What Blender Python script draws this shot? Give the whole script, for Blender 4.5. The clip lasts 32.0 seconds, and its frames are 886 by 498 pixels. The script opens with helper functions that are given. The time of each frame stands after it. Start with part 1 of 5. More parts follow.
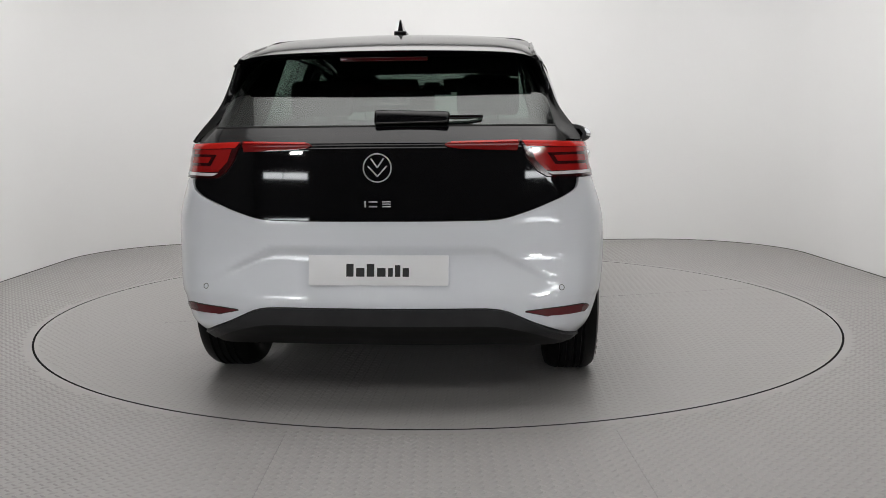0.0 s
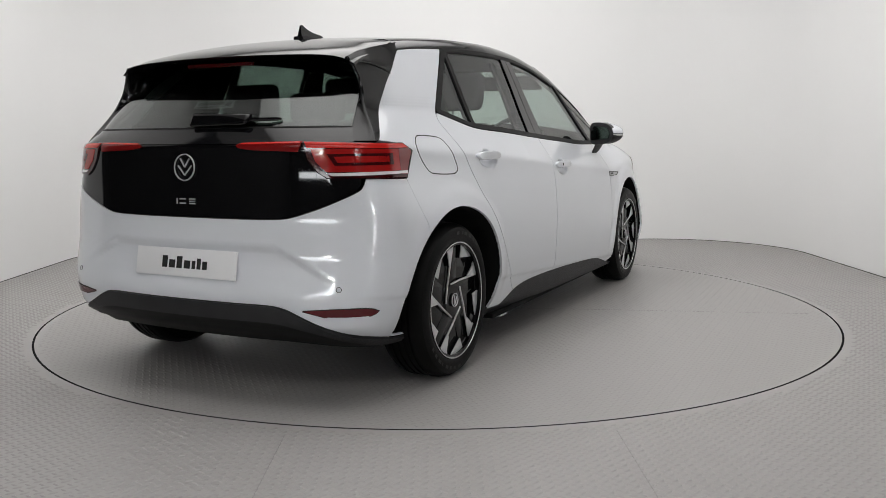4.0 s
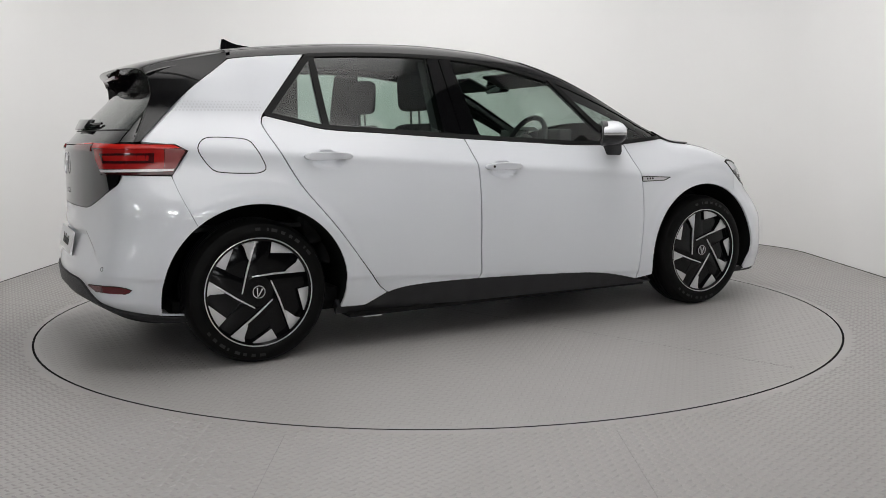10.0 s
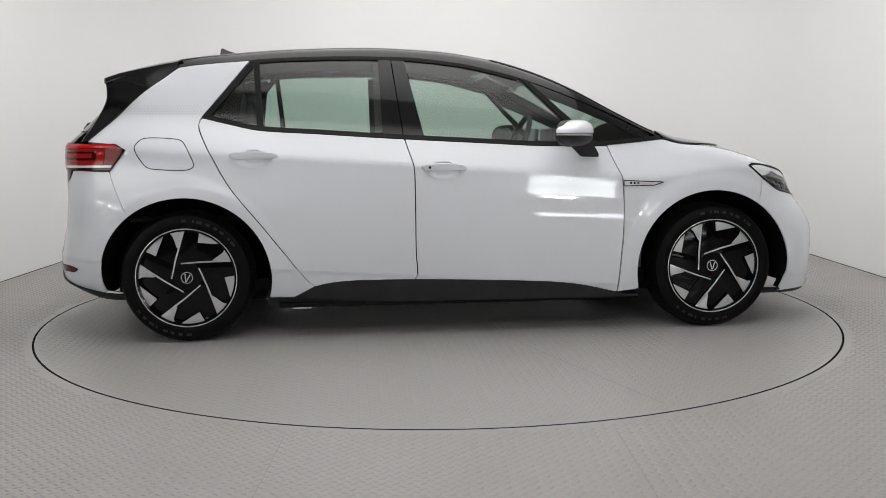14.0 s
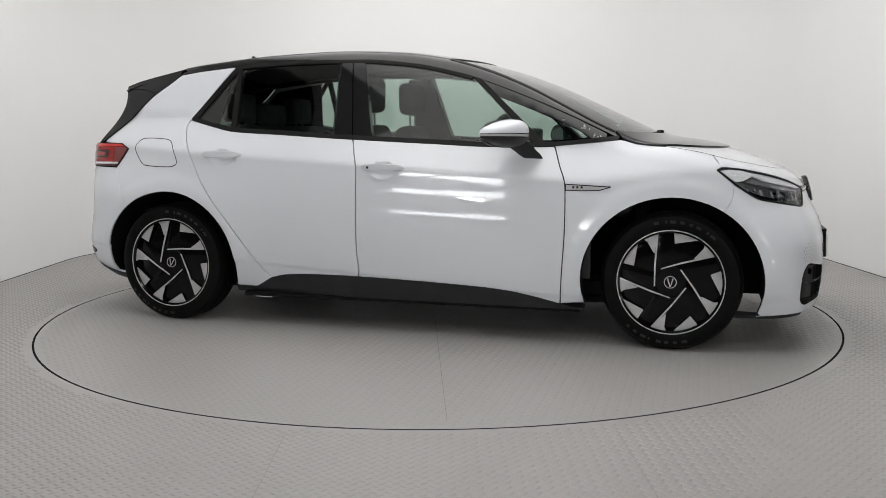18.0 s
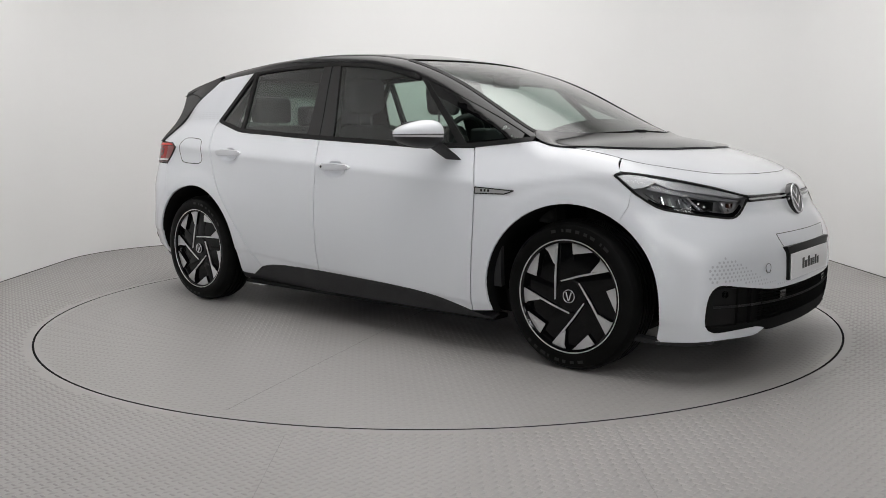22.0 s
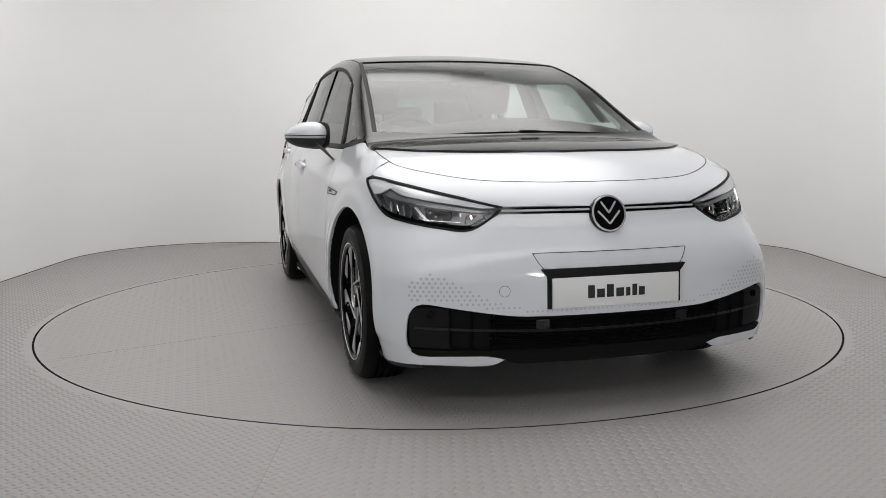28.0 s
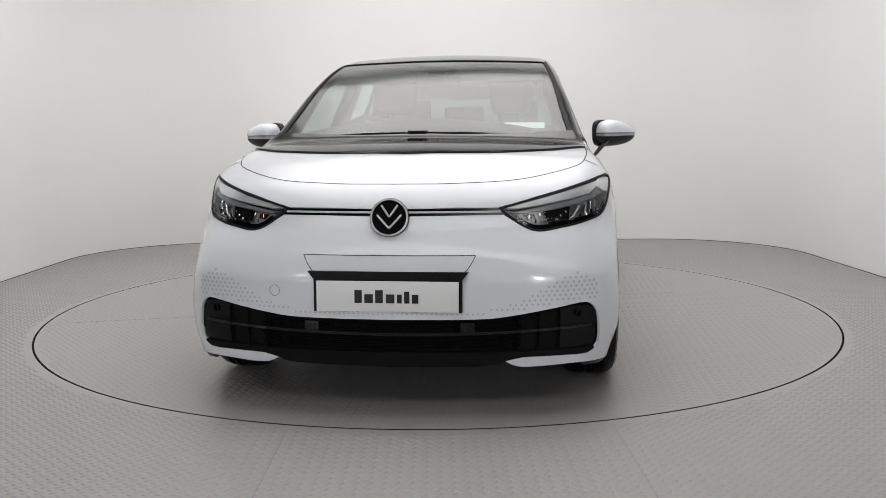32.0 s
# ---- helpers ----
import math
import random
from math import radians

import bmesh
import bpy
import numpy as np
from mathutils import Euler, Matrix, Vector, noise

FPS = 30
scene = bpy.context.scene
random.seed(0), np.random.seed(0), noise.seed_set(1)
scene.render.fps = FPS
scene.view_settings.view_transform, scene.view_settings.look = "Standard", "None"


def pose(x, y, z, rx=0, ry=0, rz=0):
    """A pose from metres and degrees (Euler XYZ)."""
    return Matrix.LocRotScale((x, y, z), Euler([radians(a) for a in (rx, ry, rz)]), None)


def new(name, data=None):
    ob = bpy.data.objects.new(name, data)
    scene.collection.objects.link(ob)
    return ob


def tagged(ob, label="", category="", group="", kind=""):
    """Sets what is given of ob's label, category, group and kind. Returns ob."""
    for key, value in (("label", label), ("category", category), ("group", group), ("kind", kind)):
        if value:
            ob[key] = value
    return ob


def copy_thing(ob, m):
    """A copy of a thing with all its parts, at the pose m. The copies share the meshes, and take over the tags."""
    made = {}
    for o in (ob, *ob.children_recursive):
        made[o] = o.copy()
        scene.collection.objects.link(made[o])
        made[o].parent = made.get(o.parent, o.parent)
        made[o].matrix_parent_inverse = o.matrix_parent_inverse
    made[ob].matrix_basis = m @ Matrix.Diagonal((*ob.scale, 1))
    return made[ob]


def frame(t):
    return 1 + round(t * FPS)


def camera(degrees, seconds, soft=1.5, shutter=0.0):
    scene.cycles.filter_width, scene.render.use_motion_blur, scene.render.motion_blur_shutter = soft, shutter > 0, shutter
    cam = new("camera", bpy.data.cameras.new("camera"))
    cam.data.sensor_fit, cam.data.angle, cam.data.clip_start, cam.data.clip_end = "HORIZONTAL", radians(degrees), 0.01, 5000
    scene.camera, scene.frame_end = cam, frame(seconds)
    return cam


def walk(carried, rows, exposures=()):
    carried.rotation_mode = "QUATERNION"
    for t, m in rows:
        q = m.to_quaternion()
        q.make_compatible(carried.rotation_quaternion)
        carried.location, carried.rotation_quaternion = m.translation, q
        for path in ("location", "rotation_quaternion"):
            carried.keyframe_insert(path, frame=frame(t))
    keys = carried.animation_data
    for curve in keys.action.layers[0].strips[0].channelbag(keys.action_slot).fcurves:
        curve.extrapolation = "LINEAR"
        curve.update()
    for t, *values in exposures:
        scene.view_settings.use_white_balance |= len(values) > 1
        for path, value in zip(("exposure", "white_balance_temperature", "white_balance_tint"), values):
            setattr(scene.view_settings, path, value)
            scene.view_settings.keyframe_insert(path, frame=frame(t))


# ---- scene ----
# ---- the camera stands still; the turntable and the car turn ----
cam = camera(54.7, 32.0, soft=.7)
EYE = (0.0, -5.2154, 1.0336)
CAM_POSE = Matrix.Translation(EYE) @ pose(0, 0, 0, 0, 0, -0.315) @ pose(0, 0, 0, 90 - 7.448, 0, 0) @ pose(0, 0, 0, 0, 0, -0.461)
walk(cam, [(0.0, CAM_POSE), (32.0, CAM_POSE)])

# ---- world and lights ----
world = bpy.data.worlds.new("world")
scene.world = world
world.use_nodes = True
world.node_tree.nodes["Background"].inputs["Color"].default_value = (0.9, 0.95, 1.0, 1)
world.node_tree.nodes["Background"].inputs["Strength"].default_value = 0.05
scene.view_settings.exposure = 0.0
LAMP_POWER = 2.42


# ---- materials ----
def material(name, color=(.5, .5, .5), rough=.5, metal=0.0, coat=0.0, emit=None, strength=0.0, spec=.5):
    m = bpy.data.materials.new(name)
    m.use_nodes = True
    b = m.node_tree.nodes["Principled BSDF"]
    b.inputs["Base Color"].default_value = (*color, 1)
    b.inputs["Roughness"].default_value = rough
    b.inputs["Metallic"].default_value = metal
    b.inputs["Coat Weight"].default_value = coat
    b.inputs["Coat Roughness"].default_value = .045
    b.inputs["Specular IOR Level"].default_value = spec
    if emit:
        b.inputs["Emission Color"].default_value = (*emit, 1)
        b.inputs["Emission Strength"].default_value = strength
    return m


def vary(m, color_a, color_b, scale, detail=4.0, bump=0.0, bump_scale=0.0, rough=None):
    """Two-scale variation of colour, roughness and relief, in object space."""
    nt, b = m.node_tree, m.node_tree.nodes["Principled BSDF"]
    co = nt.nodes.new("ShaderNodeTexCoord")
    n = nt.nodes.new("ShaderNodeTexNoise")
    n.inputs["Scale"].default_value, n.inputs["Detail"].default_value = scale, detail
    nt.links.new(co.outputs["Object"], n.inputs["Vector"])
    r = nt.nodes.new("ShaderNodeValToRGB")
    r.color_ramp.elements[0].position, r.color_ramp.elements[1].position = .3, .7
    r.color_ramp.elements[0].color, r.color_ramp.elements[1].color = (*color_a, 1), (*color_b, 1)
    nt.links.new(n.outputs["Fac"], r.inputs["Fac"])
    nt.links.new(r.outputs["Color"], b.inputs["Base Color"])
    if rough:
        mr = nt.nodes.new("ShaderNodeMapRange")
        mr.inputs["To Min"].default_value, mr.inputs["To Max"].default_value = rough
        nt.links.new(n.outputs["Fac"], mr.inputs["Value"])
        nt.links.new(mr.outputs["Result"], b.inputs["Roughness"])
    if bump:
        f = nt.nodes.new("ShaderNodeTexNoise")
        f.inputs["Scale"].default_value, f.inputs["Detail"].default_value = bump_scale, 3
        nt.links.new(co.outputs["Object"], f.inputs["Vector"])
        bp = nt.nodes.new("ShaderNodeBump")
        bp.inputs["Strength"].default_value, bp.inputs["Distance"].default_value = bump, .002
        nt.links.new(f.outputs["Fac"], bp.inputs["Height"])
        nt.links.new(bp.outputs["Normal"], b.inputs["Normal"])
    return m


def glass(name, tint, gloss=1.0, rough=.035):
    """A thin pane: clear and tinted, with a mirror gloss by Fresnel."""
    m = bpy.data.materials.new(name)
    m.use_nodes = True
    nt = m.node_tree
    nt.nodes.clear()
    out = nt.nodes.new("ShaderNodeOutputMaterial")
    mix, tr, gl, lw, pw, ma = (nt.nodes.new(k) for k in ("ShaderNodeMixShader", "ShaderNodeBsdfTransparent", "ShaderNodeBsdfGlossy", "ShaderNodeLayerWeight", "ShaderNodeMath", "ShaderNodeMath"))
    tr.inputs["Color"].default_value = (*tint, 1)
    gl.inputs["Roughness"].default_value = rough
    lw.inputs["Blend"].default_value = .5
    pw.operation, ma.operation = "POWER", "MULTIPLY_ADD"
    pw.inputs[1].default_value = 4.2
    ma.inputs[1].default_value, ma.inputs[2].default_value = .9 * gloss, .075 * gloss
    nt.links.new(lw.outputs["Facing"], pw.inputs[0])
    nt.links.new(pw.outputs[0], ma.inputs[0])
    nt.links.new(ma.outputs[0], mix.inputs[0])
    nt.links.new(tr.outputs[0], mix.inputs[1])
    nt.links.new(gl.outputs[0], mix.inputs[2])
    nt.links.new(mix.outputs[0], out.inputs["Surface"])
    return m


WHITE = vary(material("white_paint", (.74, .76, .80), .35, 0, .95, spec=.12), (.74, .76, .80), (.755, .775, .815), 1.5)
WHITE.node_tree.nodes["Principled BSDF"].inputs["Coat IOR"].default_value = 1.55
BLACK = material("black_gloss", (.004, .004, .0045), .04)
SATIN = material("black_satin", (.005, .005, .0055), .12, spec=.4)
ROOF = material("black_roof_paint", (.006, .006, .007), .07, spec=.5)
PLASTIC = vary(material("black_plastic", (.018, .018, .019), .5, spec=.35), (.016, .016, .0175), (.025, .025, .027), 9, 5, .25, 900)
RUBBER = vary(material("rubber", (.014, .014, .014), .42, spec=.08), (.0035, .0035, .0035), (.006, .006, .006), 14, 5, .2, 300)
SIDEWALL = material("tyre_mark", (.016, .016, .016), .5, spec=.3)
SEAL = material("black_seal", (.006, .006, .006), .5, spec=.2)
DARK = material("dark_trim", (.006, .006, .006), .8, spec=.15)
CLOTH = vary(material("dark_cloth", (.03, .03, .033), .9), (.022, .022, .025), (.04, .04, .044), 20, 5, .4, 600)
CABIN = vary(material("cabin_plastic", (.03, .03, .032), .6), (.025, .025, .027), (.036, .036, .038), 6)
HEADREST = vary(material("gray_cloth", (.075, .075, .08), .9), (.06, .06, .064), (.09, .09, .095), 20, 5, .4, 600)
LINER = vary(material("headliner", (.07, .07, .07), .9), (.063, .063, .063), (.08, .08, .078), 8)
ALU = material("machined_alloy", (.60, .60, .61), .3, .5)
WHEELBLACK = material("wheel_black", (.003, .003, .0035), .1, spec=.22)
CHROME = material("chrome", (.85, .85, .86), .08, 1.0)
STEEL = vary(material("brake_steel", (.16, .16, .165), .4, .8), (.12, .12, .125), (.2, .2, .205), 25)
GLASS = glass("side_glass", (.60, .70, .65))
SCREEN = glass("windscreen_glass", (.68, .76, .72), 1.15, .09)
REARGLASS = glass("rear_glass", (.40, .46, .43), 1.1)
LENS = glass("clear_lens", (.93, .94, .95), .4)
RED = material("red_lens", (.32, .010, .009), .12, 0, .2)
RED_MID = material("deep_red_lens", (.17, .006, .006), .12, 0, .2)
REFLEX = material("reflector_red", (.10, .004, .008), .15, 0, .2)
RED_DARK = material("dark_red_lens", (.045, .002, .003), .1, 0, .2)
# dull pink-red of the lamp's lit side face, light put into the colour
RED_SIDE = material("lit_red_lens", (.20, .030, .030), .3, 0, .3)
LAMP_GRAY = material("lamp_gray", (.30, .30, .31), .3, .3)
RED_BRIGHT = material("bright_red_lens", (.55, .018, .014), .15, 0, .2)
INDICATOR = material("indicator_lens", (.62, .62, .63), .12, .35, 1.0)
LENS_WHITE = material("white_lens", (.75, .74, .74), .1, 0, 1.0)
AMBER = material("amber_lens", (.04, .014, .010), .15, 0, .5)
SILVER = material("lamp_silver", (.45, .46, .47), .32, .1)
PLATE = material("plate_white", (.82, .82, .83), .35)
INK = material("plate_ink", (.012, .012, .012), .5)
EMBLEM = material("emblem_silver", (.82, .82, .84), .25, .6)
DOTS_PALE = material("imprint_pale", (.64, .655, .69), .35, 0, .5)
DOTS = material("imprint_gray", (.52, .53, .57), .35, 0, .5)
MIRROR = material("mirror_glass", (.14, .145, .15), .03, 1.0)
PAPER = material("sticker_white", (.75, .76, .76), .5)
BLADE_WHITE = material("lamp_blade_white", (.88, .88, .89), .25)
BLADE_METAL = material("lamp_blade_metal", (.86, .86, .87), .3, .6)

# ---- body surface: a smooth meeting of side, top, nose and tail forms ----
def curve(xs, ys):
    """A smooth curve through knots, for arrays."""
    xs, ys = np.array(xs, float), np.array(ys, float)
    d = np.diff(ys) / np.diff(xs)
    m = np.concatenate([[d[0]], np.where(d[:-1] * d[1:] > 0, 2 * d[:-1] * d[1:] / (d[:-1] + d[1:] + 1e-12), 0), [d[-1]]])

    def f(q):
        q = np.asarray(q, float)
        i = np.clip(np.searchsorted(xs, q) - 1, 0, len(xs) - 2)
        h = xs[i + 1] - xs[i]
        s = (q - xs[i]) / h
        sc = np.clip(s, 0, 1)
        v = ((2 * sc ** 3 - 3 * sc ** 2 + 1) * ys[i] + (sc ** 3 - 2 * sc ** 2 + sc) * h * m[i]
             + (3 * sc ** 2 - 2 * sc ** 3) * ys[i + 1] + (sc ** 3 - sc ** 2) * h * m[i + 1])
        return v + (s - sc) * h * np.where(s < 0, m[i], m[i + 1])
    return f


def step(q, a, b):
    s = np.clip((np.asarray(q, float) - a) / (b - a), 0, 1)
    return s * s * (3 - 2 * s)


def meet(a, b, k):
    h = np.clip(k - np.abs(a - b), 0, None) / k
    return np.maximum(a, b) + h * h * k / 4


FW, RW, AXLE_Z = 1.385, -1.385, 0.333
SIDE = curve([-.80, -.70, -.62, -.585, -.565, -.45, -.3, -.15, -.03, -.008, .008, .03, .08, .14, .20, .45, .70],
             [.76, .835, .862, .871, .881, .894, .899, .892, .8775, .8750, .8702, .8585, .829, .795, .768, .668, .56])
TOP = curve([-2.2, -2.0, -1.88, -1.68, -1.475, -1.21, -.83, -.45, -.1, .2, .45, .7, .95, 1.2, 1.33, 1.38, 1.5, 1.62, 1.75, 1.88, 1.98, 2.1, 2.2],
            [1.27, 1.345, 1.378, 1.425, 1.467, 1.499, 1.527, 1.536, 1.52, 1.477, 1.415, 1.325, 1.21, 1.09, 1.03, 1.018, 1.0, .975, .935, .885, .835, .75, .67])
NOSE = curve([.1, .2, .3, .4, .5, .6, .65, .7, .8, .9, 1.0], [2.06, 2.124, 2.138, 2.140, 2.137, 2.116, 2.094, 2.066, 2.034, 2.003, 1.96])
TAIL = curve([.15, .25, .33, .42, .5, .6, .75, .92, 1.0, 1.006, 1.05, 1.1, 1.14, 1.17, 1.2, 1.25, 1.3, 1.4, 1.55],
             [-1.88, -2.03, -2.126, -2.133, -2.12, -2.098, -2.084, -2.081, -2.0765, -2.0720, -2.0360, -1.9952, -1.963, -1.9435, -1.930, -1.909, -1.889, -1.838, -1.76])


def side_w(x, z):
    s = z - (.875 - .067 * x + .09 * step(x, .9, 1.6))
    w = SIDE(s)
    g = step(s, .03, .2)
    w = w - np.clip(-x - .4, 0, None) ** 2 * (.022 + .02 * g) - np.clip(x - .6, 0, None) ** 2 * (.024 + .016 * step(z, .3, .6)) - .040 * np.clip(-x - .55, 0, None) * step(s, -.3, -.03)
    w = w + step(-x, 1.35, 1.62) * .022 * step(z, 1.02, 1.22) * (1 - step(z, 1.30, 1.42))
    for c in (FW, RW):
        r = np.hypot(x - c, z - AXLE_Z)
        w = w + .008 * (1 - step(r, .455, .520)) * step(z, .2, .4)
    for c, h in ((-1.03, .934), (-.07, .866)):
        w = w - .024 * (1 - step(((x - c) / .090) ** 2 + ((z - h + .004) / .044) ** 2, .2, 1.0))
    return w


def top_z(x, y):
    xe = x + .22 * y * y * step(x, .0, 1.0)
    return TOP(xe) - .085 * y * y * (1 - .5 * step(x, 1.0, 1.4))


def nose_x(y, z):
    return NOSE(z) - (.16 + .10 * step(z, .5, .75)) * y ** 2 - (.17 + .05 * step(z, .5, .8)) * y ** 4


def tail_x(y, z):
    edge = .62 - .5 * np.clip(y - .42, 0, None)
    recess = step(edge - z, -.012, .028) * step(z, .40, .56) * (1 - step(y, .50, .70))
    return TAIL(z) + (.17 + .19 * step(z, 1.0, 1.22)) * y ** 2 + .06 * y ** 4 + .014 * recess


def F(p):
    """Below nought inside the body, above it outside. p: rows of x, y, z."""
    x, y, z = p[:, 0], np.abs(p[:, 1]), p[:, 2]
    f = meet(x - nose_x(y, z), y - side_w(x, z), .12 + .05 * step(z, .45, .7))
    f = meet(f, tail_x(y, z) - x, .16)
    return meet(f, (z - top_z(x, y)) * .9, .055)


def flank_f(p):
    return np.abs(p[:, 1]) - side_w(p[:, 0], p[:, 2])


def crown_f(p):
    return p[:, 2] - top_z(p[:, 0], np.abs(p[:, 1]))


def normal_at(p, kind=""):
    e, f = 2e-3, {"flank": flank_f, "crown": crown_f}.get(kind, F)
    n = np.stack([f(p + np.eye(3)[i] * e) - f(p - np.eye(3)[i] * e) for i in range(3)], 1)
    return n / np.linalg.norm(n, axis=1)[:, None]


def cast(o, w, far):
    """Where rays from inside points o along w leave the body."""
    lo, hi = np.zeros(len(o)), np.full(len(o), float(far))
    for _ in range(26):
        mid = (lo + hi) / 2
        inside = F(o + w * mid[:, None]) < 0
        lo, hi = np.where(inside, mid, lo), np.where(inside, hi, mid)
    return o + w * lo[:, None]


def chart(kind, q):
    """Points of the body's surface for chart places q. side: x, z (right side); nose and tail: y, z; top: x, y; wrapf, wrapr: angle, z."""
    q = np.asarray(q, float)
    a, b, o = q[:, 0], q[:, 1], np.zeros(len(q))
    if kind == "side":
        return cast(np.stack([a, o, b], 1), np.array([[0., -1, 0]]), 1.2)
    if kind == "flank":
        return np.stack([a, -side_w(a, b), b], 1)
    if kind == "crown":
        return np.stack([a, b, top_z(a, np.abs(b))], 1)
    if kind == "nose":
        return cast(np.stack([o + .9, a, b], 1), np.array([[1., 0, 0]]), 1.5)
    if kind == "tail":
        return cast(np.stack([o - 1., a, b], 1), np.array([[-1., 0, 0]]), 1.5)
    if kind == "top":
        return cast(np.stack([a, b, o + .4], 1), np.array([[0., 0, 1]]), 1.5)
    sgn, xc = (1, 1.25) if kind == "wrapf" else (-1, -1.25)
    r = np.radians(a)
    return cast(np.stack([o + xc, o, b], 1), np.stack([sgn * np.cos(r), np.sin(r), o], 1), 1.6)


def to_wrap(kind, p):
    """The wrap chart's places of points p; degrees from straight ahead, right side below nought."""
    sgn, xc = (1, 1.25) if kind == "wrapf" else (-1, -1.25)
    return np.stack([np.degrees(np.arctan2(p[:, 1], sgn * (p[:, 0] - xc))), p[:, 2]], 1)

# ---- mesh helpers ----
def link(name, verts, faces, mat, parent=None, label="", smooth=True, normals=None, mats=None, indices=None):
    me = bpy.data.meshes.new(name)
    me.from_pydata([tuple(v) for v in verts], [], [tuple(int(i) for i in f) for f in faces])
    for m in (mats or [mat]):
        me.materials.append(m)
    if indices is not None:
        me.polygons.foreach_set("material_index", np.array(indices, dtype=np.int32))
    me.polygons.foreach_set("use_smooth", np.full(len(me.polygons), bool(smooth)))
    me.update()
    if normals is not None:
        me.normals_split_custom_set_from_vertices([tuple(n) for n in normals])
    ob = new(name, me)
    if parent is not None:
        ob.parent = parent
    if label:
        ob["label"] = label
    return ob


def part(name, bm, mat, parent, label="", smooth=True, angle=35):
    me = bpy.data.meshes.new(name)
    bm.normal_update()
    if smooth:
        for f in bm.faces:
            f.smooth = True
        for e in bm.edges:
            if len(e.link_faces) == 2 and e.calc_face_angle(0) > radians(angle):
                e.smooth = False
    bm.to_mesh(me)
    bm.free()
    me.materials.append(mat)
    ob = new(name, me)
    if parent is not None:
        ob.parent = parent
    if label:
        ob["label"] = label
    return ob


def empty(name, parent=None):
    e = new(name)
    e.empty_display_size = .2
    if parent is not None:
        e.parent = parent
    return e


def outline(pts, gap=.03, closed=True):
    """A line through points, smooth but for corners (a third value of 1), as points no further apart than gap."""
    P = [(p[0], p[1], len(p) > 2 and p[2]) for p in pts]
    n, out = len(P), []
    for i in range(n if closed else n - 1):
        a, b = P[i], P[(i + 1) % n]
        pa = P[(i - 1) % n] if (closed or i > 0) else a
        pb = P[(i + 2) % n] if (closed or i < n - 2) else b
        A, B = np.array(a[:2]), np.array(b[:2])
        ta = (B - A) if a[2] else (B - np.array(pa[:2])) / 2
        tb = (B - A) if b[2] else (np.array(pb[:2]) - A) / 2
        L = np.linalg.norm(B - A)
        for t, k in ((ta, 0), (tb, 1)):
            l = np.linalg.norm(t)
            if l > L:
                t *= L / l
        m = max(1, int(np.ceil(L / gap)))
        if a[2] and b[2]:
            m = 1
        for s in np.arange(m) / m:
            out.append((2 * s ** 3 - 3 * s ** 2 + 1) * A + (s ** 3 - 2 * s ** 2 + s) * ta + (3 * s ** 2 - 2 * s ** 3) * B + (s ** 3 - s ** 2) * tb)
    if not closed:
        out.append(np.array(P[-1][:2]))
    return out


def cells(poly, sa, sb):
    """A flat outline cut into a grid of cells: points, faces and the rim's edges."""
    bm = bmesh.new()
    vs = [bm.verts.new((p[0], p[1], 0)) for p in poly]
    f = bm.faces.new(vs)
    f.normal_update()
    if f.normal.z < 0:
        f.normal_flip()
    A = np.array(poly)
    for i, stp in ((0, sa), (1, sb)):
        lo, hi = A[:, i].min(), A[:, i].max()
        n = max(1, int(round((hi - lo) / stp)))
        for k in range(1, n):
            co, no = [0, 0, 0], [0, 0, 0]
            co[i], no[i] = lo + (hi - lo) * k / n, 1
            bmesh.ops.bisect_plane(bm, geom=bm.verts[:] + bm.edges[:] + bm.faces[:], plane_co=co, plane_no=no, dist=1e-5)
    bmesh.ops.remove_doubles(bm, verts=bm.verts, dist=1e-5)
    big = [f for f in bm.faces if len(f.verts) > 4]
    if big:
        bmesh.ops.triangulate(bm, faces=big)
    bm.verts.index_update()
    q = np.array([v.co[:2] for v in bm.verts])
    faces = [[v.index for v in f.verts] for f in bm.faces]
    rim = []
    for e in bm.edges:
        if len(e.link_loops) == 1:
            l = e.link_loops[0]
            rim.append((l.vert.index, l.link_loop_next.vert.index))
    bm.free()
    return q, faces, rim


def panel(name, kind, poly, mat, parent, label="", step_m=.045, lift=0.0, depth=.012, mirror=False, back=False, fine=None):
    """A piece of the body's skin inside an outline of a chart, with a rim turned inwards."""
    wrap = kind[:4] == "wrap"
    q, faces, rim = cells(poly, step_m * (60 if wrap else 1), fine or step_m)
    p = chart(kind, q)
    n = normal_at(p, kind)
    p = p + n * lift
    f0 = faces[len(faces) // 2]
    fn = np.cross(p[f0[1]] - p[f0[0]], p[f0[2]] - p[f0[0]])
    if fn @ n[f0[0]] < 0:
        faces = [f[::-1] for f in faces]
        rim = [(b, a) for a, b in rim]
    N = len(p)
    ids = sorted({i for e in rim for i in e})
    at = {i: k for k, i in enumerate(ids)}
    edge_a = p[ids]
    edge_b = p[ids] - n[ids] * depth
    verts = np.concatenate([p, edge_a, edge_b])
    m = len(ids)
    for a, b in rim:
        faces.append([N + at[b], N + at[a], N + m + at[a], N + m + at[b]])
    nor = np.concatenate([n, np.zeros((2 * m, 3))])
    if back:
        k = len(verts)
        verts = np.concatenate([verts, p - n * depth])
        nor = np.concatenate([nor, -n])
        faces += [[k + i for i in f[::-1]] for f in faces[:len(faces) - len(rim)]]
    made = [link(name, verts, faces, mat, parent, label, True, nor)]
    if mirror:
        fl = np.array([1, -1, 1])
        made.append(link(name, verts * fl, [f[::-1] for f in faces], mat, parent, label, True, nor * fl))
    return made


